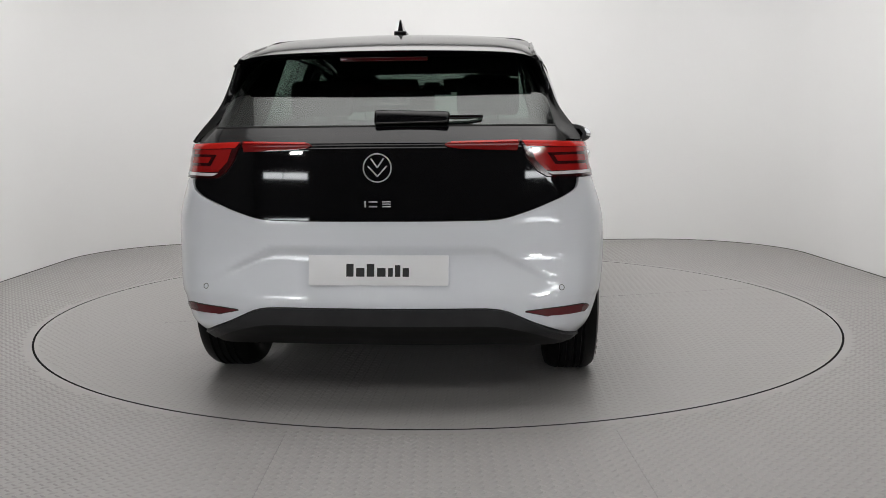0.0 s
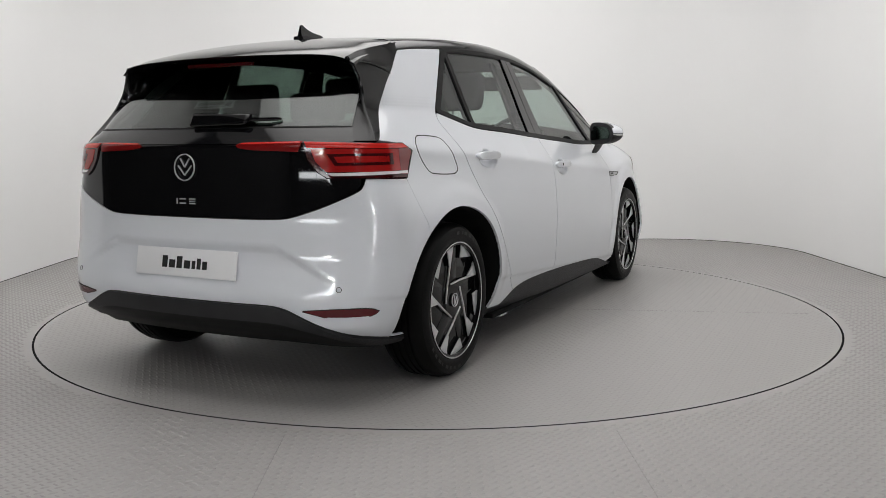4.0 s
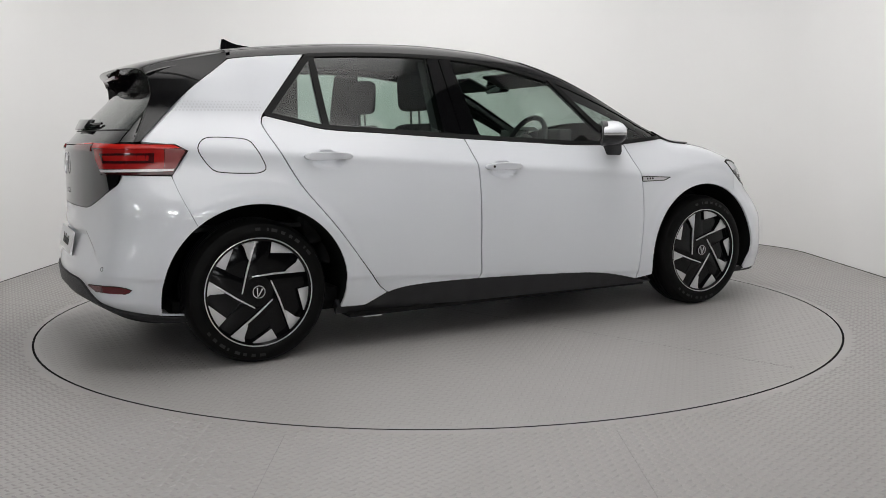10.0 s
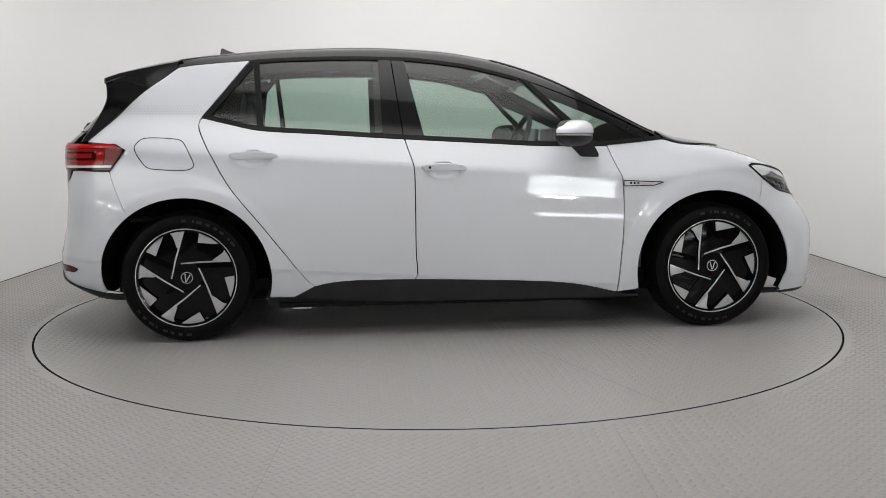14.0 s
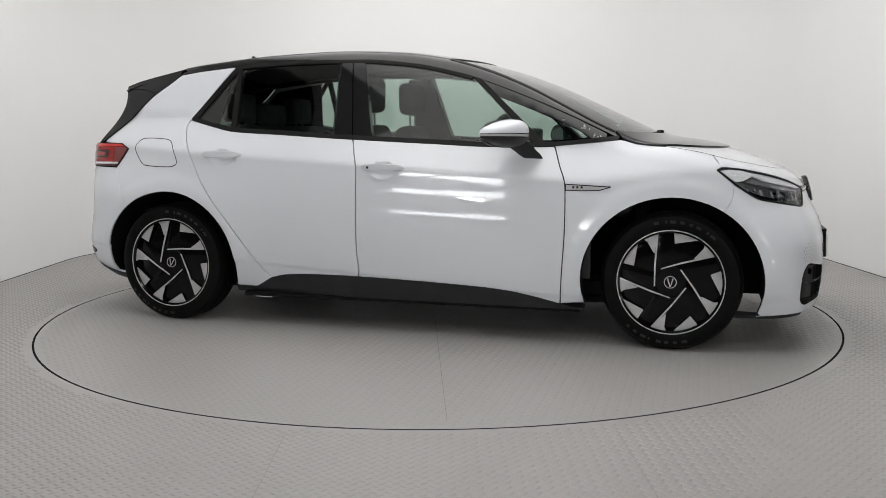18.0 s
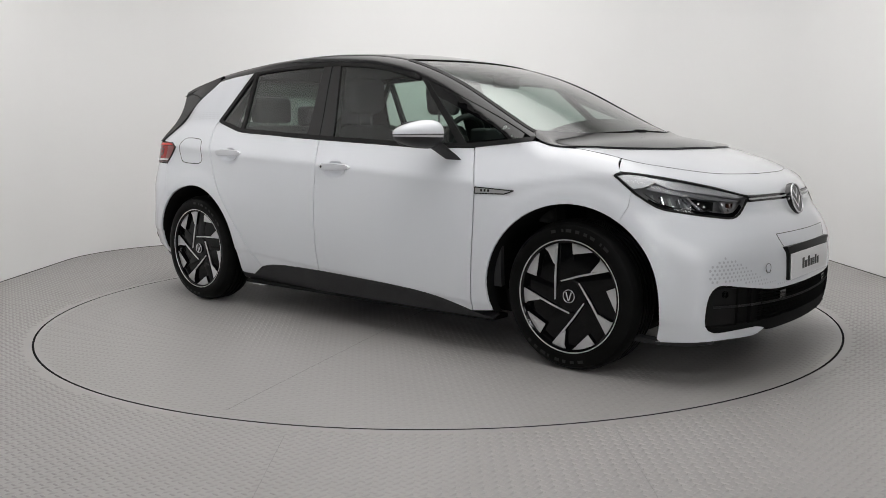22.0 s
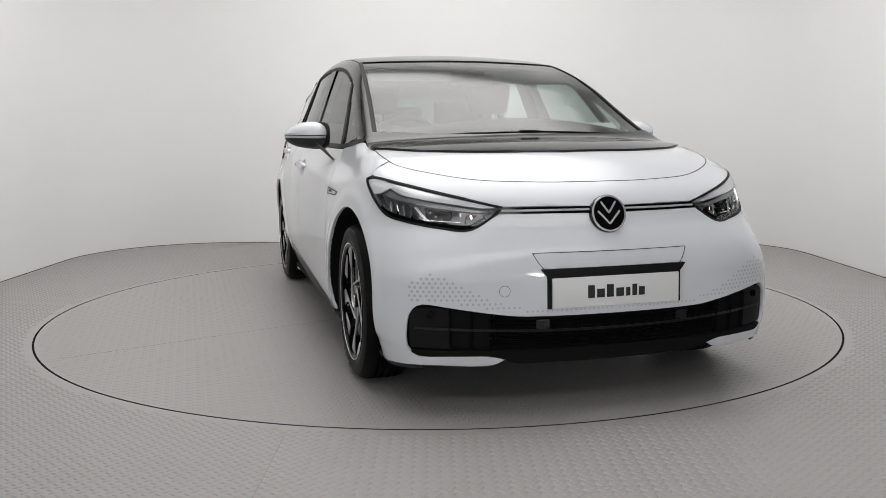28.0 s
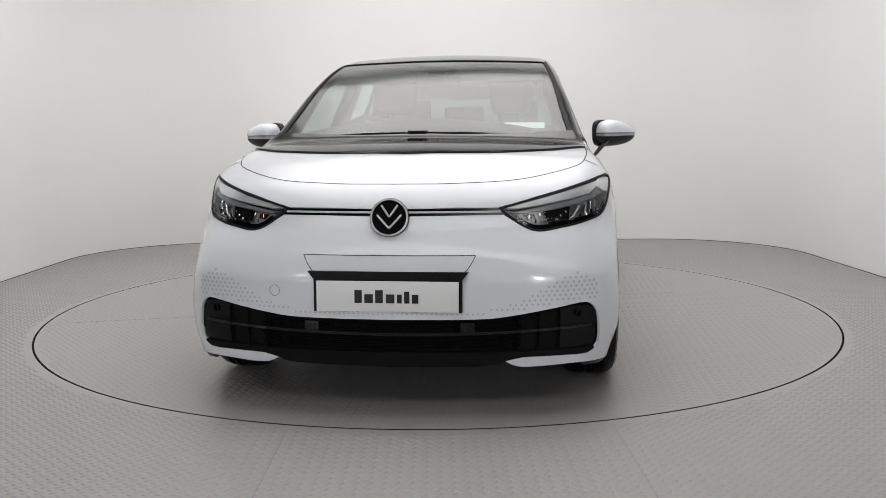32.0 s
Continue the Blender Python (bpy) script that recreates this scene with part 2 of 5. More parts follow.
def strip(name, kind, line, width, mat, parent, lift=.0012, mirror=False, label=""):
    """A thin raised strip along a line on the body."""
    p = chart(kind, np.array(line))
    n = normal_at(p)
    return ribbon(name, p, n, width, mat, parent, lift, mirror, label)


def ribbon(name, p, n, width, mat, parent, lift=.0012, mirror=False, label=""):
    t = np.gradient(p, axis=0)
    s = np.cross(n, t)
    s /= np.linalg.norm(s, axis=1)[:, None] + 1e-12
    rows = [p - s * width / 2 - n * .002, p - s * width / 2 + n * lift, p + s * width / 2 + n * lift, p + s * width / 2 - n * .002]
    k = len(p)
    verts = np.concatenate(rows)
    faces = [[j * k + i, j * k + i + 1, (j + 1) * k + i + 1, (j + 1) * k + i] for j in range(3) for i in range(k - 1)]
    made = [link(name, verts, [f[::-1] for f in faces], mat, parent, label, False)]
    if mirror:
        made.append(link(name, verts * np.array([1, -1, 1]), faces, mat, parent, label, False))
    return made


def lathe(profile, n=64, axis=1):
    """Turns a profile of (r, h) about the y axis."""
    verts, faces = [], []
    for i in range(n):
        a = 2 * math.pi * i / n
        for r, h in profile:
            verts.append((r * math.cos(a), h, r * math.sin(a)))
    k = len(profile)
    for i in range(n):
        j = (i + 1) % n
        for c in range(k - 1):
            faces.append((i * k + c, i * k + c + 1, j * k + c + 1, j * k + c))
    bm = bmesh.new()
    vs = [bm.verts.new(v) for v in verts]
    for f in faces:
        bm.faces.new([vs[i] for i in f])
    bmesh.ops.remove_doubles(bm, verts=bm.verts, dist=1e-6)
    bmesh.ops.recalc_face_normals(bm, faces=bm.faces)
    return bm


def box(x0, x1, y0, y1, z0, z1, bevel=0.0, seg=2):
    bm = bmesh.new()
    bmesh.ops.create_cube(bm, size=1)
    for v in bm.verts:
        v.co = Vector(((x0 + x1) / 2 + v.co.x * (x1 - x0), (y0 + y1) / 2 + v.co.y * (y1 - y0), (z0 + z1) / 2 + v.co.z * (z1 - z0)))
    if bevel:
        bmesh.ops.bevel(bm, geom=bm.edges[:], offset=bevel, segments=seg, affect="EDGES", profile=.6)
    return bm


def prism(poly, to3d, depth_vec, bevel=0.0):
    """A flat outline pulled out along a vector. to3d maps an outline point to space."""
    bm = bmesh.new()
    vs = [bm.verts.new(to3d(*p[:2])) for p in poly]
    f = bm.faces.new(vs)
    r = bmesh.ops.extrude_face_region(bm, geom=[f])
    for v in r["geom"]:
        if isinstance(v, bmesh.types.BMVert):
            v.co += Vector(depth_vec)
    bmesh.ops.recalc_face_normals(bm, faces=bm.faces)
    if bevel:
        es = [e for e in bm.edges if len(e.link_faces) == 2 and e.calc_face_angle(0) > .6]
        bmesh.ops.bevel(bm, geom=es, offset=bevel, segments=2, affect="EDGES", profile=.6)
    return bm


def tube(points, radius, n=8):
    """A round bar along points; radius may be a list."""
    P = [Vector(p) for p in points]
    bm, rings = bmesh.new(), []
    for i, p in enumerate(P):
        t = (P[min(i + 1, len(P) - 1)] - P[max(i - 1, 0)]).normalized()
        u = t.orthogonal().normalized() if i == 0 else (u - t * u.dot(t)).normalized()
        w = t.cross(u)
        r = radius[i] if isinstance(radius, (list, tuple)) else radius
        rings.append([bm.verts.new(p + (u * math.cos(2 * math.pi * k / n) + w * math.sin(2 * math.pi * k / n)) * r) for k in range(n)])
    for a, b in zip(rings, rings[1:]):
        for k in range(n):
            bm.faces.new((a[k], a[(k + 1) % n], b[(k + 1) % n], b[k]))
    bm.faces.new(rings[0][::-1])
    bm.faces.new(rings[-1])
    bmesh.ops.recalc_face_normals(bm, faces=bm.faces)
    return bm


def ball(center, size, sub=3, squash=None):
    bm = bmesh.new()
    bmesh.ops.create_icosphere(bm, subdivisions=sub, radius=1)
    for v in bm.verts:
        c = v.co
        if squash:
            c = squash(c)
        v.co = Vector(center) + Vector((c.x * size[0], c.y * size[1], c.z * size[2]))
    return bm

# ---- the room: rounded white walls, tread-plate floor, luminous ceiling ----
RX, RY_BACK, RY_FRONT, RC, ROOM_H = 3.22, 3.31, -1.2, 1.15, 4.1
CEIL_FRONT = -3.65
HALL_X, HALL_Y, HALL_H = 7.6, -9.6, 5.6
DISC_R, GAP = 2.271, .007

WALL = vary(material("white_wall", (.80, .798, .794), .75), (.79, .788, .783), (.81, .808, .804), .7, 3, .15, 60)
CEILING = material("ceiling_white", (.8, .8, .8), .9)
BACKWALL = vary(material("dark_wall", (.035, .035, .036), .8), (.03, .03, .031), (.04, .04, .041), 1.0)
GLOW = material("lamp_glow", (.9, .9, .9), .5, 0, 0, (1.0, .982, .968), LAMP_POWER)
# the stretched fabric dims towards its rim
PANEL_W, PANEL_L = 4.7, 6.3
_nt = GLOW.node_tree
_co, _sp, _ax, _ay, _mx, _mr = (_nt.nodes.new("ShaderNode" + k) for k in ("TexCoord", "SeparateXYZ", "Math", "Math", "Math", "MapRange"))
_nt.links.new(_co.outputs["Object"], _sp.inputs["Vector"])
for _m, _axis, _half in ((_ax, "X", PANEL_W / 2), (_ay, "Y", PANEL_L / 2)):
    _m.operation = "MULTIPLY"
    _m.inputs[1].default_value = 1 / _half
    _nt.links.new(_sp.outputs[_axis], _m.inputs[0])
    _sq = _nt.nodes.new("ShaderNodeMath")
    _sq.operation = "POWER"
    _sq.inputs[1].default_value = 4
    _nt.links.new(_m.outputs[0], _sq.inputs[0])
    _nt.links.new(_sq.outputs[0], _mx.inputs[0 if _axis == "X" else 1])
_mx.operation = "ADD"
_mr.interpolation_type = "SMOOTHSTEP"
_mr.inputs["From Min"].default_value, _mr.inputs["From Max"].default_value = .0, 1.05
_mr.inputs["To Min"].default_value, _mr.inputs["To Max"].default_value = LAMP_POWER, LAMP_POWER * .35
_nt.links.new(_mx.outputs[0], _mr.inputs["Value"])
_nt.links.new(_mr.outputs["Result"], _nt.nodes["Principled BSDF"].inputs["Emission Strength"])
DAYPANE = material("frosted_pane", (.8, .8, .8), .4, 0, 0, (.95, .98, 1.0), 13.0)
# glow of the added fill panel over the hall
HALLFILL = material("hall_fill_glow", (.9, .9, .9), .5, 0, 0, (1.0, .985, .97), 2.1)
LAMPGLOW = material("floodlight_glow", (.9, .9, .9), .5, 0, 0, (1.0, .99, .97), 110.0)
FLOOR = vary(material("gray_floor_paint", (.36, .348, .339), .35), (.350, .338, .329), (.366, .355, .347), 2.2, 3, .25, 45, (.31, .40))
SEAM = material("joint_dark", (.008, .008, .008), .9, spec=.1)
PLATE_JOINT = material("plate_joint_gray", (.24, .232, .226), .6, spec=.2)
JOINT = material("joint_gray", (.13, .125, .12), .8, spec=.1)


def wall_line(off=0.0):
    """The inner line of the walls: from the front left corner round the back to the front right."""
    pts = [(-RX - off, RY_FRONT)]
    r = RC + off
    for k in range(17):
        a = math.pi - k * math.pi / 32
        pts.append((-RX + RC + r * math.cos(a), RY_BACK - RC + r * math.sin(a)))
    for k in range(17):
        a = math.pi / 2 - k * math.pi / 32
        pts.append((RX - RC + r * math.cos(a), RY_BACK - RC + r * math.sin(a)))
    pts.append((RX + off, RY_FRONT))
    return pts


def make_room():
    a, b = wall_line(), wall_line(.12)
    n = len(a)
    verts = [(*p, 0) for p in a] + [(*p, ROOM_H) for p in a] + [(*p, ROOM_H) for p in b] + [(*p, 0) for p in b]
    faces = [(k * n + i, k * n + i + 1, (k + 1) * n + i + 1, (k + 1) * n + i) for k in range(3) for i in range(n - 1)]
    faces += [(0, n, 2 * n, 3 * n), (n - 1, 4 * n - 1, 3 * n - 1, 2 * n - 1)]
    w = link("wall_round", verts, [f[::-1] for f in faces], WALL)
    tagged(w, "plain white studio wall with rounded corners", "wall", kind="structure")
    a = wall_line(-.004)
    verts = [(*p, .0005) for p in a] + [(*p, .006) for p in a] + [(*p, .006) for p in wall_line(.01)]
    tagged(link("wall_joint", verts, [(k * n + i, k * n + i + 1, (k + 1) * n + i + 1, (k + 1) * n + i)[::-1] for k in range(2) for i in range(n - 1)], JOINT, smooth=False),
           "thin dark joint between wall and floor", "joint", kind="structure")
    # the dark hall behind the camera: end wall with two windows, side walls, roof
    def hall(name, *b):
        tagged(part(name, box(*b), BACKWALL, None, smooth=False), "dark plain wall of the hall around the studio", "wall", kind="structure")
    x0, x1 = (-6.9, -4.5), (3.4, 5.4)
    zb, zt = 2.25, 2.85
    hall("wall_front", -HALL_X, HALL_X, HALL_Y - .15, HALL_Y, 0, zb)
    # unseen glowing strips, added to give the car a lower row of reflections
    for a, b in x0, x1:
        w = empty("window_2")
        tagged(w, "low strip of bright panes added for reflections", "window", kind="structure")
        part("window_frame", box(a - .03, b + .03, HALL_Y, HALL_Y + .03, .71, .95), SEAM, w)
        for k in range(2):
            part("pane", box(a + k * (b - a) / 2 + .02, a + (k + 1) * (b - a) / 2 - .02, HALL_Y + .03, HALL_Y + .036, .74, .92), DAYPANE, w)
    hall("wall_front_top", -HALL_X, HALL_X, HALL_Y - .15, HALL_Y, zt, HALL_H)
    hall("wall_front_mid", x0[1], x1[0], HALL_Y - .15, HALL_Y, zb, zt)
    hall("wall_front_left", -HALL_X, x0[0], HALL_Y - .15, HALL_Y, zb, zt)
    hall("wall_front_right", x1[1], HALL_X, HALL_Y - .15, HALL_Y, zb, zt)
    hall("wall_left", -HALL_X - .15, -HALL_X, HALL_Y - .15, RY_FRONT + .6, 0, HALL_H)
    hall("wall_right", HALL_X, HALL_X + .15, HALL_Y - .15, RY_FRONT + .6, 0, HALL_H)
    hall("wall_side_left", -HALL_X, -RX - .12, RY_FRONT + .3, RY_FRONT + .45, 0, HALL_H)
    hall("wall_side_right", RX + .12, HALL_X, RY_FRONT + .3, RY_FRONT + .45, 0, HALL_H)
    hall("wall_lintel", -HALL_X, HALL_X, CEIL_FRONT, CEIL_FRONT + .12, ROOM_H + .125, HALL_H)
    for a, b in (x0, x1):
        w = empty("window_1")
        tagged(w, "bright frosted window high in the hall wall", "window", kind="structure")
        m = a + (b - a) * .42
        for l, r in ((a + .04, m - .03), (m + .03, b - .04)):
            part("pane", box(l, r, HALL_Y - .10, HALL_Y - .09, zb + .04, zt - .04), DAYPANE, w)
        for bb in ((a, b, zb, zb + .04), (a, b, zt - .04, zt), (a, a + .04, zb + .04, zt - .04), (b - .04, b, zb + .04, zt - .04), (m - .03, m + .03, zb + .04, zt - .04)):
            part("window_frame", box(bb[0], bb[1], HALL_Y - .12, HALL_Y - .03, bb[2], bb[3]), SEAM, w)
    for a in (-5.0, 3.9):
        l = empty("wall_lamp")
        tagged(l, "small bright wall floodlight, switched on", "wall lamp", "hall floodlights")
        part("lamp_body", box(a - .3, a + .3, HALL_Y, HALL_Y + .12, 1.88, 2.16, .01), SEAM, l)
        part("diffuser", box(a - .27, a + .27, HALL_Y + .12, HALL_Y + .135, 1.91, 2.13), LAMPGLOW, l)
    bm = box(-HALL_X, HALL_X, HALL_Y - .15, CEIL_FRONT + .12, HALL_H, HALL_H + .12)
    for a, b in ((-HALL_X, -RX - .125), (RX + .125, HALL_X)):
        tagged(part("ceiling_side", box(a, b, CEIL_FRONT + .125, RY_FRONT + .45, HALL_H, HALL_H + .12), BACKWALL, None, smooth=False), "dark ceiling of the hall beside the studio", "ceiling", kind="structure")
    tagged(part("ceiling_hall", bm, BACKWALL, None, smooth=False), "dark ceiling of the hall", "ceiling", kind="structure")
    bm = box(-RX - .12, RX + .12, CEIL_FRONT, RY_BACK + .12, ROOM_H + .003, ROOM_H + .12)
    tagged(part("ceiling", bm, CEILING, None, smooth=False), "white studio ceiling", "ceiling", kind="structure")
    # floor: a sheet with a round hole for the turntable
    N = 160
    ring = [(math.cos(2 * math.pi * i / N), math.sin(2 * math.pi * i / N)) for i in range(N)]
    r0 = DISC_R + GAP
    vin = [(r0 * c, r0 * s, 0) for c, s in ring]
    vlow = [(r0 * c, r0 * s, -.06) for c, s in ring]
    vout = []
    for c, s in ring:
        k = min(HALL_X / max(abs(c), 1e-6), ((RY_BACK + .1) if s > 0 else -HALL_Y) / max(abs(s), 1e-6))
        vout.append((k * c, k * s, 0))
    verts = vlow + vin + vout
    faces = []
    for i in range(N):
        j = (i + 1) % N
        faces += [(i, N + i, N + j, j)[::-1], (N + i, 2 * N + i, 2 * N + j, N + j)[::-1]]
    # the four corners of the room
    for cx, cy in ((1, 1), (-1, 1), (-1, -1), (1, -1)):
        corner = (HALL_X * cx, (RY_BACK + .1) if cy > 0 else HALL_Y, 0)
        ang = math.atan2(corner[1], corner[0]) % (2 * math.pi)
        i = int(ang / (2 * math.pi) * N) % N
        verts.append(corner)
        faces.append((2 * N + i, len(verts) - 1, 2 * N + (i + 1) % N))
    f = link("floor", verts, faces, FLOOR, smooth=False, mats=[FLOOR, SEAM], indices=[1 if k < 2 * N and k % 2 == 0 else 0 for k in range(len(faces))])
    tagged(f, "gray painted steel tread-plate floor around the turntable", "floor", kind="structure")
    bm = lathe([(r0 + .05, 0), (0, 0)], 64)
    p = part("turntable_pit", bm, SEAM, None)
    p.matrix_basis = pose(0, 0, -.062, 90)
    tagged(p, "dark pit below the turntable", "pit", kind="structure")


def make_turntable():
    t = empty("turntable")
    tagged(t, "round gray tread-plate turntable set flush in floor", "turntable")
    N = 160
    prof = [(DISC_R, -.055), (DISC_R, -.004), (DISC_R - .004, 0)]
    verts, faces = [], []
    for r, z in prof:
        verts += [(r * math.cos(2 * math.pi * i / N), r * math.sin(2 * math.pi * i / N), z) for i in range(N)]
    for k in range(2):
        faces += [(k * N + i, k * N + (i + 1) % N, (k + 1) * N + (i + 1) % N, (k + 1) * N + i) for i in range(N)]
    faces.append(tuple(range(2 * N, 3 * N)))
    link("disc", verts, faces, FLOOR, t, smooth=False, mats=[FLOOR, SEAM], indices=[1] * (2 * N) + [0])
    return t


make_room()
turntable = make_turntable()


def ceiling_light(x, y, w, l, z=ROOM_H, tilt=0):
    e = empty("ceiling_light")
    e.matrix_basis = pose(x, y, z, tilt)
    tagged(e, "large luminous stretched ceiling panel, switched on", "ceiling light")
    part("diffuser", box(-w / 2, w / 2, -l / 2, l / 2, -.03, -.012), GLOW, e)
    bm = box(-w / 2 - .025, w / 2 + .025, -l / 2 - .025, l / 2 + .025, -.012, 0)
    part("frame", bm, CEILING, e)
    return e


ceiling_light(0, -.3, PANEL_W, PANEL_L)


# unseen panel added behind the camera to fill the car's flank and lower walls
def hall_light():
    e = empty("hall_light")
    e.matrix_basis = pose(0, -8.05, HALL_H)
    tagged(e, "wide pale glowing panel added as unseen front fill", "ceiling light")
    part("diffuser", box(-6.4, 6.4, -1.3, 1.3, -.06, -.045), HALLFILL, e)
    part("frame", box(-6.45, 6.45, -1.35, 1.35, -.045, 0), SEAM, e)


hall_light()

# ---- the car: skin panels ----
car = empty("car")
tagged(car, "white five-door electric hatchback with black roof on turntable", "car")
OFF = (0.0228, 0.0651)

BELT = curve([-1.295, -1.15, -1.0, -.71, -.42, -.156, .167, .494, .765, .92, 1.127],
             [1.145, 1.109, 1.078, 1.059, 1.039, 1.023, 1.005, .988, .986, .996, 1.015])
WTOP = curve([-1.05, -.867, -.567, -.267, .034, .185, .372, .6, .85, 1.08], [1.437, 1.448, 1.455, 1.451, 1.42, 1.389, 1.339, 1.255, 1.15, 1.04])
ROOF_Y = curve([-1.5, -1.0, .2, .5, .85, 1.1, 1.14], [.555, .575, .581, .613, .656, .685, .70])
ARCH_RX, ARCH_RZ = .428, .408
SILL = [(-.835, .222), (-.739, .272), (-.65, .293), (-.518, .302), (-.226, .301), (.157, .289), (.454, .275), (.604, .260), (.72, .238), (.857, .205)]
SEAM_MID = [(-.265, 1.026), (-.245, .957), (-.223, .886), (-.219, .785), (-.219, .583), (-.218, .436), (-.211, .331), (-.223, .301)]
SEAM_FRONT = [(.810, .984), (.843, .889), (.875, .802), (.879, .568), (.868, .390), (.857, .207)]
SEAM_REAR = [(-1.297, 1.145), (-1.313, 1.104), (-1.296, 1.052), (-1.245, .952), (-1.156, .795), (-.996, .594), (-.862, .415), (-.781, .308), (-.739, .274)]


def line(pts, gap=.03):
    return [tuple(p) for p in outline(pts, gap, closed=False)]


def along(f, a, b, n=24, dz=0.0):
    return [(x, float(f(x)) + dz) for x in np.linspace(a, b, n)]


def arch(c, a0, a1, n=26, grow=0.0):
    """The wheel opening's edge; degrees from straight ahead, counted upwards."""
    return [(c + (ARCH_RX + grow) * math.cos(radians(a)), AXLE_Z + (ARCH_RZ + grow) * math.sin(radians(a))) for a in np.linspace(a0, a1, n)]


def wline(pts, closed=False):
    """A smooth line in a wrap chart, given in degrees and metres."""
    return [(p[0] * 60, p[1]) for p in outline([(p[0] / 60, *p[1:]) for p in pts], .03, closed)]


def on_wrap(kind, pts):
    """Side places as places of a wrap chart."""
    return [tuple(r) for r in to_wrap(kind, chart("side", np.array(pts)))]


def both(half):
    """A half outline from the middle's top over the right side to the middle's bottom, closed over the left."""
    return half + [(-a, b) for a, b in half[::-1] if abs(a) > 1e-6]


# doors
g = line(SEAM_MID)
front_door_poly = along(BELT, -.261, .806, dz=-.008) + [(x - .003, z) for x, z in line(SEAM_FRONT)[1:]] \
    + [p for p in line(SILL)[::-1] if -.215 < p[0] < .845] + [(x + .003, z) for x, z in g[::-1][:-1]]
front_door = panel("front_door", "side", front_door_poly, WHITE, car, mirror=True, step_m=.02, fine=.011)
rear_door_poly = along(BELT, -1.29, -.27, dz=-.008) + [(x - .003, z) for x, z in g[1:]] + [p for p in line(SILL)[::-1] if -.73 < p[0] < -.235] \
    + [(x + .003, z) for x, z in line(SEAM_REAR)[::-1][:-1]]
rear_door = panel("rear_door", "side", rear_door_poly, WHITE, car, mirror=True, step_m=.02, fine=.011)
# rear quarter with the broad rear pillar
BLADE = [(-1.425, 1.399), (-1.492, 1.347), (-1.56, 1.298), (-1.617, 1.253), (-1.691, 1.183), (-1.771, 1.106), (-1.856, 1.023)]
LAMP_SIDE = [(-1.85, 1.014), (-1.72, 1.009), (-1.670, .981), (-1.744, .876)]
BUMPER_SEAM = [(-1.744, .874), (-1.72, .80), (-1.672, .69), (-1.655, .655)]
a_end = math.degrees(math.atan2((.655 - AXLE_Z) / ARCH_RZ, (-1.655 - RW) / ARCH_RX))
quarter_poly = [(-1.29, 1.157), (-1.06, 1.434)] + line([(-1.06, 1.434), (-1.288, 1.417), (-1.42, 1.401)])[1:] + line(BLADE)[1:] + [(p[0] + .003, p[1]) for p in LAMP_SIDE[1:]] \
    + [(x + .0008, z) for x, z in line(BUMPER_SEAM)[1:-1]] + arch(RW, a_end, -16)
quarter_poly += [(-.968, .215), (-.85, .215)] + [(x - .003, z) for x, z in line(SEAM_REAR)[::-1]]
quarter = panel("rear_quarter", "side", quarter_poly, WHITE, car, mirror=True, step_m=.03, fine=.018)
# front wing
top_line = [(1.13, -.742), (1.33, -.748), (1.483, -.741), (1.56, -.73)]
tp = chart("top", np.array(line(top_line)))
wing_top = [(p[0], p[2]) for p in tp]
b_end = math.degrees(math.atan2((.672 - AXLE_Z) / ARCH_RZ, (1.62 - FW) / ARCH_RX))
wing_poly = [(x + .003, z) for x, z in line(SEAM_FRONT)[::-1]] + along(BELT, .83, 1.12, 8, dz=-.004) + wing_top[1:] + [(1.60, .882), (1.578, .866), (1.60, .85), (1.66, .80)] \
    + [(1.655, .74), (1.622, .672)] + arch(FW, b_end, 196)
wing = panel("front_wing", "side", wing_poly, WHITE, car, mirror=True, step_m=.022, fine=.018)
# sills
sill_poly = line([(-.99, .222), (-.86, .219)] + SILL + [(.93, .19), (.975, .19)]) + [(.975, .180), (-.99, .180)]
panel("side_sill", "side", [(x, z - .003) for x, z in sill_poly], PLASTIC, car, "matt black plastic sill cladding", mirror=True, depth=.05)

# roof rails, pillars and window frames
up = chart("top", np.array([(x, -float(ROOF_Y(x))) for x in np.linspace(-1.43, 1.13, 60)]))
rail_poly = [(p[0], p[2]) for p in up] + [(1.115, 1.022)] + along(WTOP, 1.06, -1.04, 60) + line([(-1.05, 1.437), (-1.288, 1.420), (-1.43, 1.404)])
panel("roof_rail", "side", rail_poly, ROOF, car, "gloss black roof rail and windscreen pillar", mirror=True, depth=.045, back=True, step_m=.013)
roof_poly = [(x, -float(ROOF_Y(x)) + .004) for x in np.linspace(-1.42, .2, 20)] + line([(.215, -.575), (.285, -.29), (.305, 0), (.285, .29), (.215, .575)]) \
    + [(x, float(ROOF_Y(x)) - .004) for x in np.linspace(.2, -1.42, 20)] + line([(-1.42, .55), (-1.47, .3), (-1.485, 0), (-1.47, -.3), (-1.42, -.55)])[1:-1]
panel("roof", "top", roof_poly, ROOF, car, "gloss black painted roof", depth=.025)
panel("belt_trim", "side", along(BELT, -1.29, 1.12, 50, dz=-.005) + along(BELT, 1.12, -1.285, 50, dz=.016), SEAL, car, "black window sill strip", mirror=True, lift=.003, depth=.03)
panel("window_frame", "side", along(WTOP, -1.04, .36, 40, dz=.002) + along(WTOP, .35, -1.025, 40, dz=-.016), SEAL, car, mirror=True, lift=.002, depth=.02)
panel("window_frame", "side", [(-1.295, 1.148), (-1.045, 1.44), (-1.02, 1.425), (-1.255, 1.148)], SEAL, car, mirror=True, lift=.002, depth=.03)
